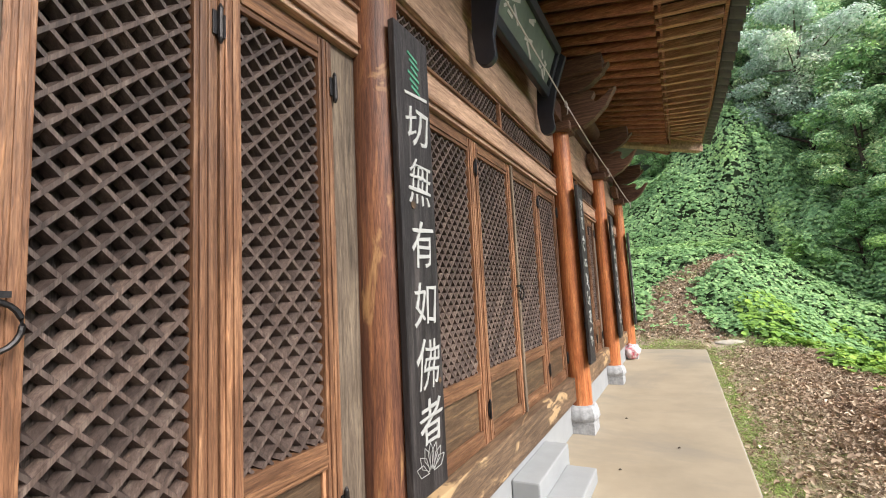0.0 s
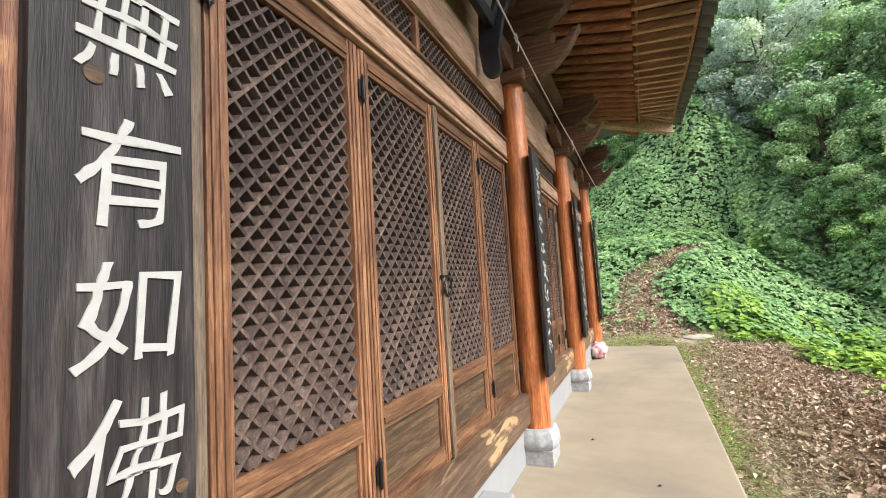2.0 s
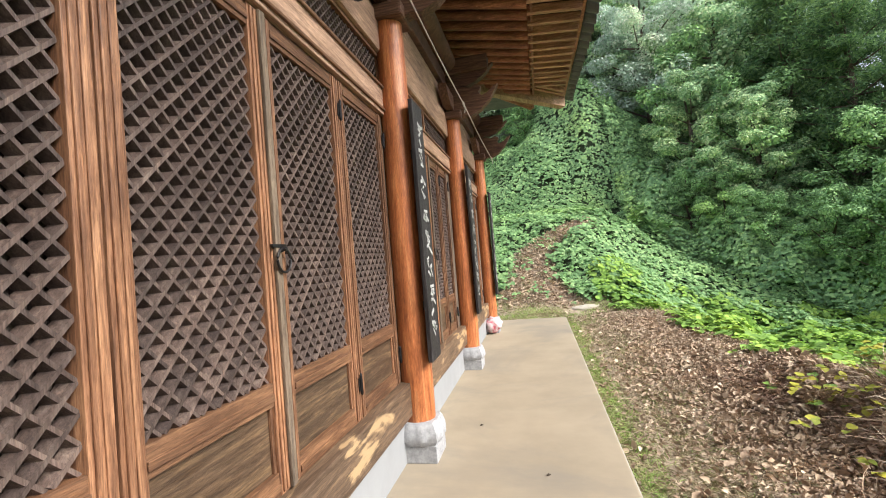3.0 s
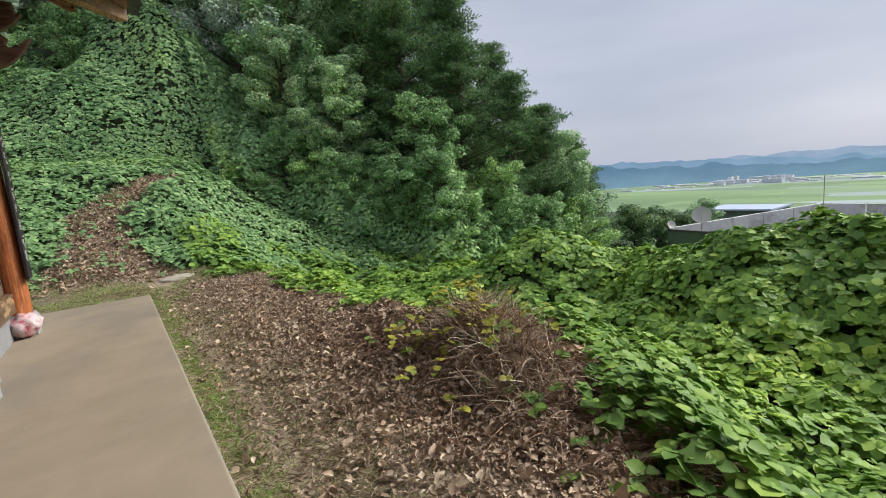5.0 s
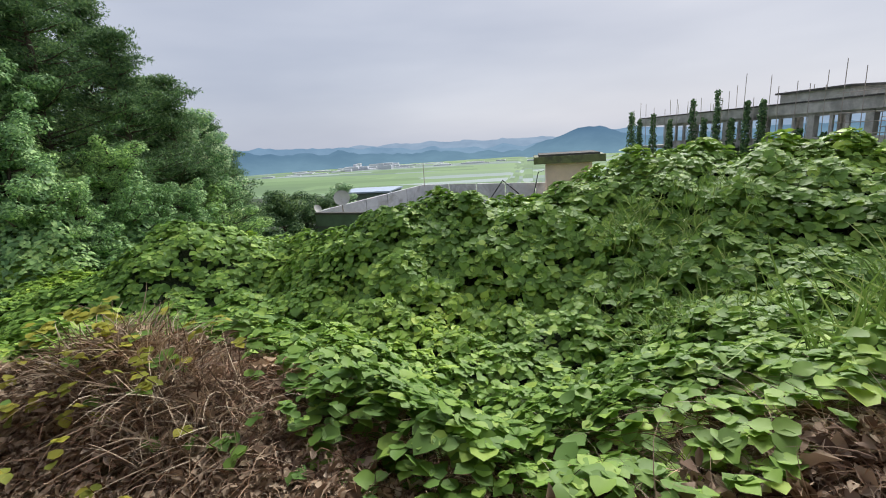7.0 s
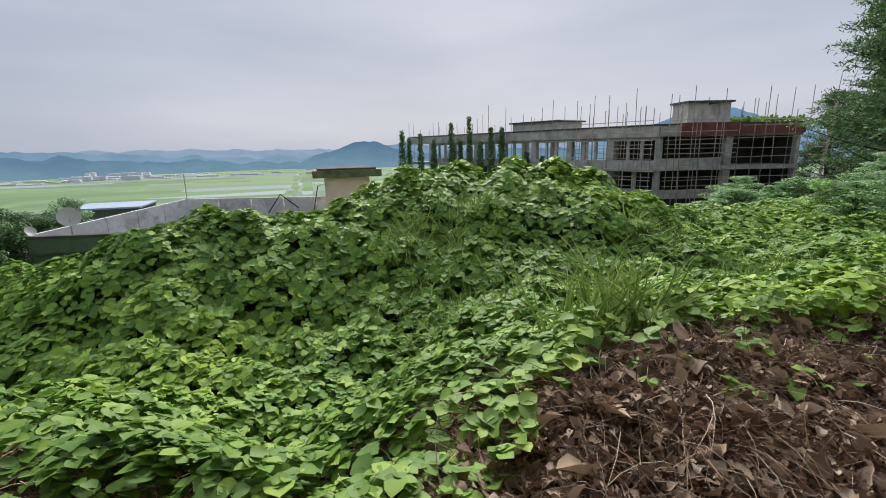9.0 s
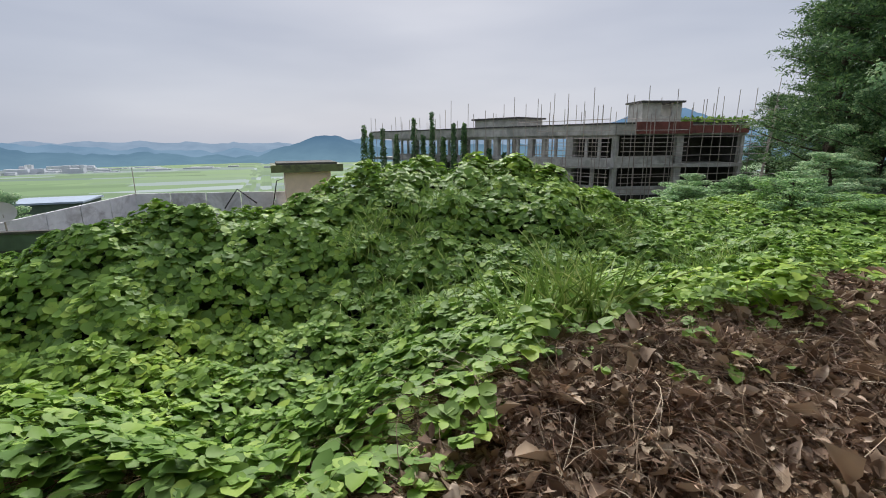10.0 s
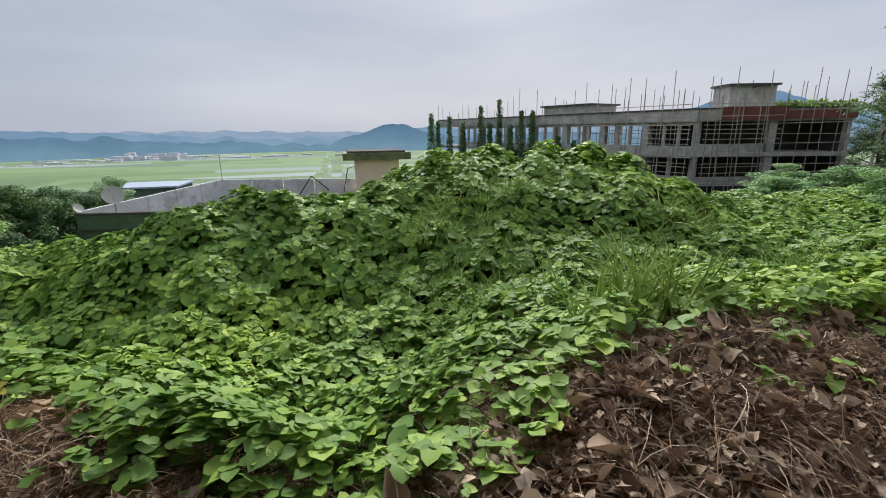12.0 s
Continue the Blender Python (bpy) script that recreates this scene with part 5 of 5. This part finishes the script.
tree_proto("pine2", "pine", 5, 10.0, 3.4, 32000, 0.20, L_PINE, "spreading dark pine with layered branches", 0.08)


def plant(key, x, y, size=1.0, turn=0.0, sink=0.2, z=None, flat=1.0):
    zz = float(land(x, y)) if z is None else z
    o = copy_thing(TREE_KINDS[key], pose(x, y, zz - sink, 0, 0, turn) @ Matrix.Diagonal((size, size, size * flat, 1)))
    return o


# forest on the north-east slope, from its edge backwards
tr = random.Random(21)
for x, y, key, s in ((14.2, 15.6, "pine2", 0.55), (16.2, 15.8, "pine2", 0.6), (18.0, 16.6, "broad", 0.66), (19.8, 17.2, "pine2", 0.62), (21.8, 18.6, "pine2", 0.6), (24.5, 20.2, "pine2", 0.58),
                     (10.6, 16.4, "bush", 0.75), (11.0, 18.4, "pine2", 0.72), (12.6, 16.8, "pine2", 0.6), (13.8, 18.6, "pine", 0.72), (16.4, 19.0, "pine", 0.68), (19.4, 20.4, "broad", 0.9), (22.6, 22.4, "pine2", 0.72),
                     (8.9, 20.2, "bush", 1.1), (10.6, 21.0, "pine2", 0.9), (12.6, 21.6, "pine", 0.85), (15.4, 22.6, "pine", 0.85), (18.6, 24.0, "pine2", 0.9), (8.0, 24.4, "bush", 1.3), (8.4, 18.8, "broad", 0.5), (9.4, 23.8, "broad", 0.95), (11.8, 25.0, "pine", 0.95),
                     (12.4, 14.6, "bush", 0.6), (14.6, 14.4, "bush", 0.6), (16.9, 14.9, "bush", 0.7), (7.4, 21.4, "broad", 0.6), (6.8, 25.4, "broad2", 0.9)):
    plant(key, x, y, s, tr.uniform(0, 360))
for k in range(7):
    f = (k + 0.3) / 7
    plant("bush", 5.6 + 4.0 * f + tr.uniform(0.4, 1.0), 19.2 - 6.0 * f + tr.uniform(0.4, 0.9), tr.uniform(0.38, 0.62), tr.uniform(0, 360), 0.5)
for k in range(5):
    plant("bush", 10.6 + 1.5 * k, 14.0 + 0.25 * k + tr.uniform(0, 0.5), tr.uniform(0.36, 0.55), tr.uniform(0, 360), 0.4)
for i in range(34):
    x = -12 + i * 0.95 + tr.uniform(-0.5, 0.5)
    y = 28.5 + tr.uniform(0, 9) + 0.05 * abs(x)
    if x > 13:
        y -= 3
    plant(tr.choice(["broad", "broad2", "broad2", "broad", "pine"] if x > 2 else ["broad", "broad2", "bush"]), x, y, tr.uniform(0.75, 1.15), tr.uniform(0, 360))
for x, y, s in ((11.0, 34.0, 1.3), (13.5, 36.5, 1.35), (9.2, 36.0, 1.35), (15.5, 33.5, 1.2), (7.0, 33.0, 1.15)):
    plant("broad2", x, y, s, tr.uniform(0, 360))
for i in range(16):
    plant(tr.choice(["broad", "pine", "broad2"]), -10 + i * 2.2, 41 + tr.uniform(0, 5), tr.uniform(1.0, 1.3), tr.uniform(0, 360))
for x, y, s in ((-1.5, 26.6, 0.6), (0.9, 27.6, 0.7)):
    plant("bush", x, y, s, tr.uniform(0, 360), 1.2)
# pines to the south-east
for x, y, key, s in ((16.6, -24.0, "pine", 1.05), (14.3, -23.2, "pine", 1.25), (12.5, -22.0, "pine2", 1.15), (18.6, -27.5, "pine2", 1.1), (15.6, -28.0, "pine", 1.3), (12.2, -25.2, "pine", 1.2), (10.5, -20.5, "broad", 1.0), (9.0, -24.0, "pine", 1.2), (12.6, -20.5, "broad", 0.6)):
    plant(key, x, y, s, tr.uniform(0, 360))
# bushes between the hump and the unfinished block
for x, y, key, s, flat in ((9.3, -9.9, "bush", 0.62, 0.5), (8.3, -11.6, "bush", 0.5, 0.4), (15.4, -12.9, "bush", 0.75, 0.42), (13.4, -13.8, "bush", 0.7, 0.45), (18.8, -12.6, "bush", 0.5, 0.35),
                           (20.5, -19.5, "broad", 0.45, 0.6), (24.0, -22.6, "bush", 0.7, 0.7), (17.5, -18.2, "bush", 0.6, 0.6), (11.6, -15.6, "broad", 0.5, 0.45), (7.2, -14.4, "broad2", 0.55, 0.4)):
    plant(key, x, y, s, tr.uniform(0, 360), 0.3, None, flat)
for x, y, key, s in ((31.0, -41.0, "pine2", 0.9), (27.5, -41.5, "pine", 0.85), (24.5, -38.5, "pine2", 0.8), (34.5, -40.0, "broad", 0.8)):
    plant(key, x, y, s, tr.uniform(0, 360))
# round tree beyond the flat roof
for x, y, s, key, z in ((31.0, 20.6, 0.84, "dark", -7.3), (34.4, 19.2, 0.74, "dark", -7.3), (37.0, 18.8, 0.66, "broad", -7.0), (28.0, 23.0, 0.72, "dark", -6.8)):
    plant(key, x, y, s, tr.uniform(0, 360), 0.2, z)
for o in list(TREE_KINDS.values()):
    for c in list(o.children_recursive) + [o]:
        bpy.data.objects.remove(c)


# ---- low flat-roofed house with parapet ----
house = thing("flat_roofed_house", (26.0, 6.0, -5.5), "low flat-roofed house with stained white parapets and green wall", "house")
hc = [Vector((22.9, 14.0, 0)), Vector((30.3, 10.0, 0)), Vector((27.6, -2.5, 0)), Vector((20.6, 0.5, 0))]
org = Vector((26.0, 6.0, 0))
pc = [p - org for p in hc]
g = Geo()
g.add([(p.x, p.y, 0) for p in pc] + [(p.x, p.y, 2.98) for p in pc], [(0, 1, 5, 4), (1, 2, 6, 5), (2, 3, 7, 6), (3, 0, 4, 7), (3, 2, 1, 0)])
part("wall", g.mesh("wall", GREEN_WALL), house)
g = Geo()
g.add([(p.x * 1.01, p.y * 1.01, 2.95) for p in pc] + [(p.x * 1.01, p.y * 1.01, 3.05) for p in pc], [(0, 1, 5, 4), (1, 2, 6, 5), (2, 3, 7, 6), (3, 0, 4, 7), (3, 2, 1, 0), (4, 5, 6, 7)])
part("roof_deck", g.mesh("roof_deck", DECK), house)
for i in range(3):
    a, b = pc[i], pc[i + 1]
    za, zb = ((3.80, 4.28), (4.28, 4.18), (4.1, 4.1))[i]
    n = 5 if i != 1 else 7
    for k in range(n):
        p, q = a.lerp(b, k / n + 0.003), a.lerp(b, (k + 1) / n - 0.003)
        d = (b - a).normalized().cross(Vector((0, 0, 1))) * 0.07
        z0, z1 = za + (zb - za) * k / n, za + (zb - za) * (k + 1) / n
        vs = [p - d, q - d, q + d, p + d]
        g = Geo().add([(v.x, v.y, 3.05) for v in vs] + [(v.x, v.y, zz) for v, zz in zip(vs, (z0, z1, z1, z0))], [(0, 1, 5, 4), (1, 2, 6, 5), (2, 3, 7, 6), (3, 0, 4, 7), (3, 2, 1, 0), (4, 5, 6, 7)])
        part("parapet_panel", g.mesh("parapet_panel", ROOF_WALL), house, "streaked white parapet panel")
g = Geo()
a, b = pc[3], pc[0]
d = (b - a).normalized().cross(Vector((0, 0, 1))) * 0.08
for name, k, z0, z1, m in (("edge_upstand", 1.0, 3.05, 3.66, GREEN_WALL), ("edge_coping", 1.6, 3.66, 3.76, DARK_CONC_SHADE)):
    vs = [a - d * k, b - d * k, b + d * k, a + d * k]
    part(name, Geo().add([(v.x, v.y, zz) for zz in (z0, z1) for v in vs], [(0, 3, 2, 1), (4, 5, 6, 7), (0, 1, 5, 4), (1, 2, 6, 5), (2, 3, 7, 6), (3, 0, 4, 7)]).mesh(name, m), house)
box = thing("roof_stair_house", (25.6, 1.2, -2.0), "small pink-rendered stair house with an overhanging olive roof slab", "stair house")
part("wall", Geo().box(-0.2, 2.0, -1.12, 1.12, -1.9, 2.05).mesh("wall", PINK_WALL, 0.01), box)
part("roof_slab", Geo().box(-0.55, 2.3, -1.72, 1.75, 1.98, 2.34).mesh("roof_slab", OLIVE, 0.02), box, "stained olive-green roof slab")
part("roof_cap", Geo().box(-0.45, 2.2, -1.45, 1.50, 2.34, 2.44).mesh("roof_cap", DARK_CONC_SHADE, 0.02), box)
dish = thing("satellite_dish", (23.8, 12.9, -1.9), "grey round satellite dish on a short mast", "dish")
g = Geo()
prof = [(0.0, 0.0), (0.15, 0.012), (0.3, 0.05), (0.42, 0.10), (0.42, 0.115), (0.3, 0.066), (0.15, 0.028), (0.0, 0.016)]
n = 28
for r_, h_ in prof:
    for j in range(n):
        a = 2 * math.pi * j / n
        g.v.append((r_ * math.cos(a), r_ * math.sin(a), h_))
for i in range(len(prof) - 1):
    for j in range(n):
        g.f.append((i * n + j, i * n + (j + 1) % n, (i + 1) * n + (j + 1) % n, (i + 1) * n + j))
o = part("reflector", g.mesh("reflector", DISH, 0, True), dish)
o.matrix_basis = pose(0, 0, 0.72, 0, -62, 25)
part("mast", Geo().tube([(0.08, 0.03, -0.1), (0.08, 0.03, 0.68)], 0.03, 8).mesh("mast", STEEL), dish)
part("feed_arm", Geo().tube([(0.02, 0, 0.5), (-0.42, -0.18, 0.72)], 0.012, 6).mesh("feed_arm", STEEL), dish)
d2 = thing("satellite_dish", (22.9, 13.9, -1.85), "small grey satellite dish on the parapet corner", "dish")
o = part("reflector", g.mesh("reflector", DISH, 0, True), d2)
o.matrix_basis = pose(0, 0, 0.3, 0, -60, 60) @ Matrix.Scale(0.5, 4)
part("mast", Geo().tube([(0.04, 0.02, -0.1), (0.04, 0.02, 0.28)], 0.02, 8).mesh("mast", STEEL), d2)
aer = thing("roof_aerial", (30.2, 9.9, -1.3), "thin metal pole on the parapet", "aerial")
part("pole", Geo().tube([(0, 0, 0), (0, 0, 1.5)], 0.02, 6).mesh("pole", STEEL), aer)
rack = thing("pipe_frame", (27.6, 4.2, -1.95), "bent dark pipe frame standing on the roof", "frame")
g = Geo().tube([(0, 1.2, 0.0), (0, 0.5, 1.0), (0, -0.4, 0.2)], 0.04, 6).tube([(0, -1.2, 0.0), (0, -1.5, 1.35), (0, -2.0, 1.5), (0, -2.1, 0.1)], 0.03, 6)
part("pipes", g.mesh("pipes", IRON), rack)
shed = thing("blue_roofed_shed", (57.7, 23.6, -8.8), "long low shed with a pale blue metal roof", "shed")
part("roof", Geo().box(-3.0, 3.0, -3.4, 3.4, 4.65, 4.85).mesh("roof", BLUE_ROOF, 0.02), shed)
part("wall", Geo().box(-2.8, 2.8, -3.2, 3.2, 0.0, 4.65).mesh("wall", GREEN_WALL), shed)

# ---- unfinished concrete building with scaffolding ----
block = thing("unfinished_building", (31.5, -23.3, -4.4), "abandoned unfinished concrete building with open storeys and rusty scaffolding", "building")
C0 = Vector((0, 0, 0))
UA, UB = Vector((31.4, 12.9, 0)), Vector((-2.95, -10.9, 0))
LA, LB = UA.length, UB.length
UA.normalize(), UB.normalize()
back = Vector((UA.y, -UA.x, 0))
back_b = Vector((-UB.y, UB.x, 0)) * -1
if back_b.x < 0:
    back_b = -back_b
DEEP = 9.0
Z1, Z2, Z3, Z4 = 3.55, 4.0, 6.15, 7.15


def slab_part(name, org_, u, w, s0, s1, d0, d1, z0, z1, mat, parent, label=""):
    vs = []
    for z in (z0, z1):
        for s, d in ((s0, d0), (s1, d0), (s1, d1), (s0, d1)):
            p = org_ + u * s + w * d
            vs.append((p.x, p.y, z))
    return part(name, Geo().add(vs, [(0, 3, 2, 1), (4, 5, 6, 7), (0, 1, 5, 4), (1, 2, 6, 5), (2, 3, 7, 6), (3, 0, 4, 7)]).mesh(name, mat), parent, label)


for (u, w, L, step_) in ((UA, back, LA, 4.25), (UB, back_b, LB, 5.65)):
    slab_part("floor_slab", C0, u, w, 0.0, L, 0.0, DEEP, Z1, Z2 - 0.15, OLD_CONC, block)
    slab_part("roof_slab", C0, u, w, 0.0, L, 0.0, DEEP, Z3, Z3 + 0.25, OLD_CONC, block)
    slab_part("roof_band", C0, u, w, 0.0, L, -0.10, 0.12, Z3 + 0.05, Z4 - 0.12, OLD_CONC, block, "stained concrete band along the roof")
    slab_part("roof_coping", C0, u, w, 0.0, L, -0.18, 0.2, Z4 - 0.12, Z4, DARK_CONC_SHADE, block)
    k = 0
    s = 0.0
    while s <= L + 0.01:
        for d in (0.15, DEEP - 0.5):
            slab_part("column", C0, u, w, max(0, s - 0.28), min(L, s + 0.28), d, d + 0.5, 0.0, Z1, OLD_CONC, block)
            slab_part("column", C0, u, w, max(0, s - 0.28), min(L, s + 0.28), d, d + 0.5, Z2 - 0.15, Z3, OLD_CONC, block)
        s += step_
    if u is UA:
        for k in range(int(L / 4.25)):
            a, b = k * 4.25 + 0.3, (k + 1) * 4.25 - 0.3
            slab_part("spandrel", C0, u, w, a, b, 0.2, 0.4, Z2 - 0.15, Z2 + 0.35, OLD_CONC, block)
            slab_part("lintel", C0, u, w, a, b, 0.2, 0.4, Z3 - 0.22, Z3, OLD_CONC, block)
            for f in (0.33, 0.66):
                m_ = a + (b - a) * f
                slab_part("mullion", C0, u, w, m_ - 0.12, m_ + 0.12, 0.2, 0.4, Z2 + 0.35, Z3 - 0.22, OLD_CONC, block)
    else:
        # Inner wall coloured dark for the shade inside the open storeys.
        slab_part("inner_wall", C0, u, w, 0.3, L - 0.3, 3.8, 4.0, 0.0, Z3, DARK_CONC_SHADE, block, "wall deep inside, darkened to stand in for the shade of the storeys")
slab_part("balcony_wall", C0, UB, back_b, 0.35, 5.2, 0.25, 0.42, Z2 - 0.15, Z2 + 0.5, OLD_CONC, block, "stained concrete balcony wall")
slab_part("lower_wall", C0, UB, back_b, 0.35, 5.2, 0.25, 0.42, 1.3, 2.0, OLD_CONC, block)
for k in range(3):
    slab_part("lower_spandrel", C0, UA, back, k * 4.25 + 0.3, k * 4.25 + 3.95, 0.2, 0.4, 1.2, 2.0, OLD_CONC, block)
    slab_part("lower_mullion", C0, UA, back, k * 4.25 + 1.9, k * 4.25 + 2.2, 0.2, 0.4, 2.0, Z1, OLD_CONC, block)
    slab_part("balcony_wall", C0, UA, back, k * 4.25 + 0.3, k * 4.25 + 3.95, -0.7, -0.55, Z1, Z2 + 0.2, OLD_CONC, block, "stained concrete balcony wall")
slab_part("balcony_slab", C0, UA, back, 0.0, 12.4, -0.7, 0.0, Z1 - 0.05, Z1 + 0.12, OLD_CONC, block)
# Added end wall and back walls, coloured dark as shade behind the open storeys.
slab_part("end_wall", C0, UB, back_b, LB - 0.25, LB, 0.6, DEEP, 0.0, Z3, DARK_CONC_SHADE, block, "added end wall, coloured dark to close off the open storeys")
slab_part("back_wall", C0, UA, back, 0.3, 9.0, DEEP - 1.4, DEEP - 1.2, 0.0, Z3, DARK_CONC_SHADE, block)
slab_part("lower_back_wall", C0, UA, back, 9.0, LA, DEEP - 1.4, DEEP - 1.2, 0.0, Z1, DARK_CONC_SHADE, block)
slab_part("roof_room", C0, UA, back, 9.9, 15.4, -0.05, 4.0, Z3 + 0.3, 7.85, OLD_CONC, block, "stained concrete roof room")
slab_part("roof_room_coping", C0, UA, back, 9.6, 15.7, -0.3, 4.2, 7.85, 8.0, DARK_CONC_SHADE, block)
slab_part("stair_tower", C0, UB, back_b, 2.6, 3.0, 1.0, 3.4, Z4, 8.75, OLD_CONC, block)
slab_part("stair_tower", C0, UB, back_b, 5.6, 6.0, 1.0, 3.4, Z4, 8.75, OLD_CONC, block)
slab_part("stair_tower", C0, UB, back_b, 3.0, 4.2, 1.0, 1.3, Z4, 8.75, OLD_CONC, block)
slab_part("stair_tower", C0, UB, back_b, 5.2, 5.6, 1.0, 1.3, Z4, 8.75, OLD_CONC, block)
slab_part("stair_tower", C0, UB, back_b, 4.2, 5.2, 1.0, 1.3, Z4, 7.7, OLD_CONC, block)
slab_part("stair_tower_cap", C0, UB, back_b, 2.4, 6.2, 0.8, 3.6, 8.75, 8.9, DARK_CONC_SHADE, block)
slab_part("red_board", C0, UB, back_b, 1.6, 6.3, -0.24, -0.14, Z3 + 0.1, Z4 + 0.05, RED_PAINT, block, "faded red boarding on the roof edge")
slab_part("red_board", C0, UB, back_b, 6.3, LB, -0.24, -0.14, Z3 + 0.15, Z4 - 0.25, RED_PAINT, block, "faded red boarding on the roof edge")

scaf = thing("scaffolding", (31.5, -23.3, -4.4), "rusty steel pole scaffolding round an unfinished building", "scaffolding")
sr = random.Random(4)
pole_me = Geo().tube([(0, 0, 0), (0, 0, 1)], 0.027, 5).mesh("upright", STEEL)


def pole(p, q, name="upright", r_=0.03):
    o = new(name, pole_me)
    o.parent = scaf
    d = Vector(q) - Vector(p)
    o.matrix_basis = Matrix.Translation(p) @ d.to_track_quat("Z", "Y").to_matrix().to_4x4() @ Matrix.Diagonal((1, 1, d.length, 1))
    return o


for u, w, L, dense in ((UA, back, LA, 1.3), (UB, back_b, LB, 0.95)):
    s = 0.2
    while s < L:
        p = u * s - w * 1.0
        h = Z4 + sr.uniform(0.6, 2.9)
        pole((p.x, p.y, 0), (p.x + sr.uniform(-0.2, 0.2), p.y + sr.uniform(-0.2, 0.2), h))
        if sr.random() < 0.5:
            p = u * (s + 0.5) + w * 1.2
            pole((p.x, p.y, Z4), (p.x, p.y, Z4 + sr.uniform(0.8, 2.2)))
        s += dense * sr.uniform(0.7, 1.2)
    for z in (1.6, 2.4, 3.1, 4.5, 5.3, 5.9, 7.4):
        if u is UA:
            p, q = u * 0.0 - w * 1.0, u * (10.0 if z > 4 else 12.0) - w * 1.0
        else:
            p, q = u * 0.0 - w * 1.0, u * (L + 1.2) - w * 1.0
        pole((p.x, p.y, z), (q.x, q.y, z + sr.uniform(-0.2, 0.2)), "ledger")
for u, w, n in ((UA, back, 9), (UB, back_b, 6)):
    for k in range(n):
        p = u * (0.4 + 0.75 * k) - w * (1.0 if k % 2 else 1.7)
        pole((p.x, p.y, 0), (p.x + sr.uniform(-0.1, 0.1), p.y, Z4 + sr.uniform(0.3, 2.2)))
    for z in (0.8, 2.0, 2.9, 3.7, 4.9, 5.6, 6.5):
        p, q = u * -0.4 - w * 1.7, u * (6.5 if u is UA else 5.0) - w * 1.7
        pole((p.x, p.y, z), (q.x, q.y, z + sr.uniform(-0.1, 0.1)), "ledger")
for k in range(9):
    p = UB * (LB + 0.5 + 0.4 * k) - back_b * (1.4 - 0.5 * k)
    lean = UB * 0.9
    pole((p.x, p.y, 0), (p.x + lean.x + 0.3, p.y + lean.y * 1.2, Z4 + sr.uniform(1.0, 3.6)))
for z in (1.5, 2.8, 4.1, 5.4, 6.7, 8.0):
    p, q = UB * (LB - 1.0) - back_b * 1.2, UB * (LB + 2.6) - back_b * 0.6
    pole((p.x, p.y, z), (q.x, q.y, z + 0.15), "ledger")


def climber(x, y, z0, z1, rad, n, seed):
    rng = np.random.default_rng(seed)
    z = rng.uniform(z0, z1, n)
    a = rng.uniform(0, 6.283, n)
    rr_ = rad * (1.05 - 0.75 * (z - z0) / (z1 - z0)) * rng.uniform(0.4, 1.0, n)
    pos = np.stack([rr_ * np.cos(a), rr_ * np.sin(a), z - z0], -1)
    nrm = np.stack([np.cos(a), np.sin(a), np.full(n, 0.4)], -1) + rng.normal(0, 0.4, (n, 3))
    t = thing("climbing_vine", (x, y, z0), "dark green creeper grown up a scaffold pole", "creeper", "creepers on the scaffolding")
    part("foliage", fast_mesh("foliage", [scatter(SIMPLE, pos, nrm, rng.uniform(0, 6.3, n), 0.22 * rng.uniform(0.6, 1.4, n))], L_PINE), t, kind="stuff")
    part("stem", Geo().tube([(0, 0, 0), (0, 0, z1 - z0 - 0.3)], 0.05, 6).mesh("stem", BARK), t)


for k, (s, h, wd) in enumerate(((34.6, 7.9, 0.75), (33.0, 7.0, 0.5), (30.4, 7.4, 0.5), (27.6, 6.6, 0.5), (24.2, 8.4, 0.55), (22.6, 6.4, 0.45), (21.0, 8.9, 0.45), (19.2, 6.2, 0.5), (17.6, 7.6, 0.45), (16.0, 7.5, 0.5), (12.5, 5.0, 0.4), (10.6, 4.6, 0.4))):
    p = Vector((31.5, -23.3, 0)) + UA * s - back * 1.05
    climber(p.x, p.y, -4.4, -4.4 + h, wd * 1.35, 1300, 50 + k)

# ---- village and pylons on the plain ----
vr = random.Random(8)
VILLA = plain("pale_village_wall", (0.62, 0.64, 0.68), 0.8, 0.08, 0.05, 0.0)
for k in range(70):
    b = radians(vr.choice([vr.gauss(20, 4.5), vr.gauss(20, 3), vr.uniform(-6, 30)]))
    d = vr.uniform(1780, 2080)
    bx, by = d * math.cos(b), d * math.sin(b)
    hh = vr.choice([7, 8, 9, 12, 18, 26]) if abs(math.degrees(b) - 20) < 3 else vr.choice([6, 8])
    ww = vr.uniform(12, 22) if hh > 20 else vr.uniform(20, 90)
    t = thing("village_building", (bx, by, -91), "pale distant village building on the plain", "building", "distant village buildings")
    part("wall", Geo().box(-8, 8, -ww / 2, ww / 2, 0, hh + 4).mesh("wall", VILLA), t)

# weeds on the roof of the unfinished block
n = 2600
ws, wd = RNG.uniform(6.4, LB, n), RNG.uniform(-0.1, 4.0, n)
wx = 31.5 + UB.x * ws + back_b.x * wd
wy = -23.3 + UB.y * ws + back_b.y * wd
wz = -4.4 + Z4 + RNG.uniform(0, 0.35, n) * (0.5 + 0.5 * np.sin(ws * 3.0))
up = RNG.normal(0, 0.6, (n, 3)) + np.array([0, 0, 0.5])
tagged(new("roof_weeds", fast_mesh("roof_weeds", [scatter(SIMPLE, np.stack([wx, wy, wz], -1), up, RNG.uniform(0, 6.3, n), RNG.uniform(0.15, 0.4, n))], L_VINE)), label="green weeds grown over a concrete roof edge", category="weeds", kind="stuff")
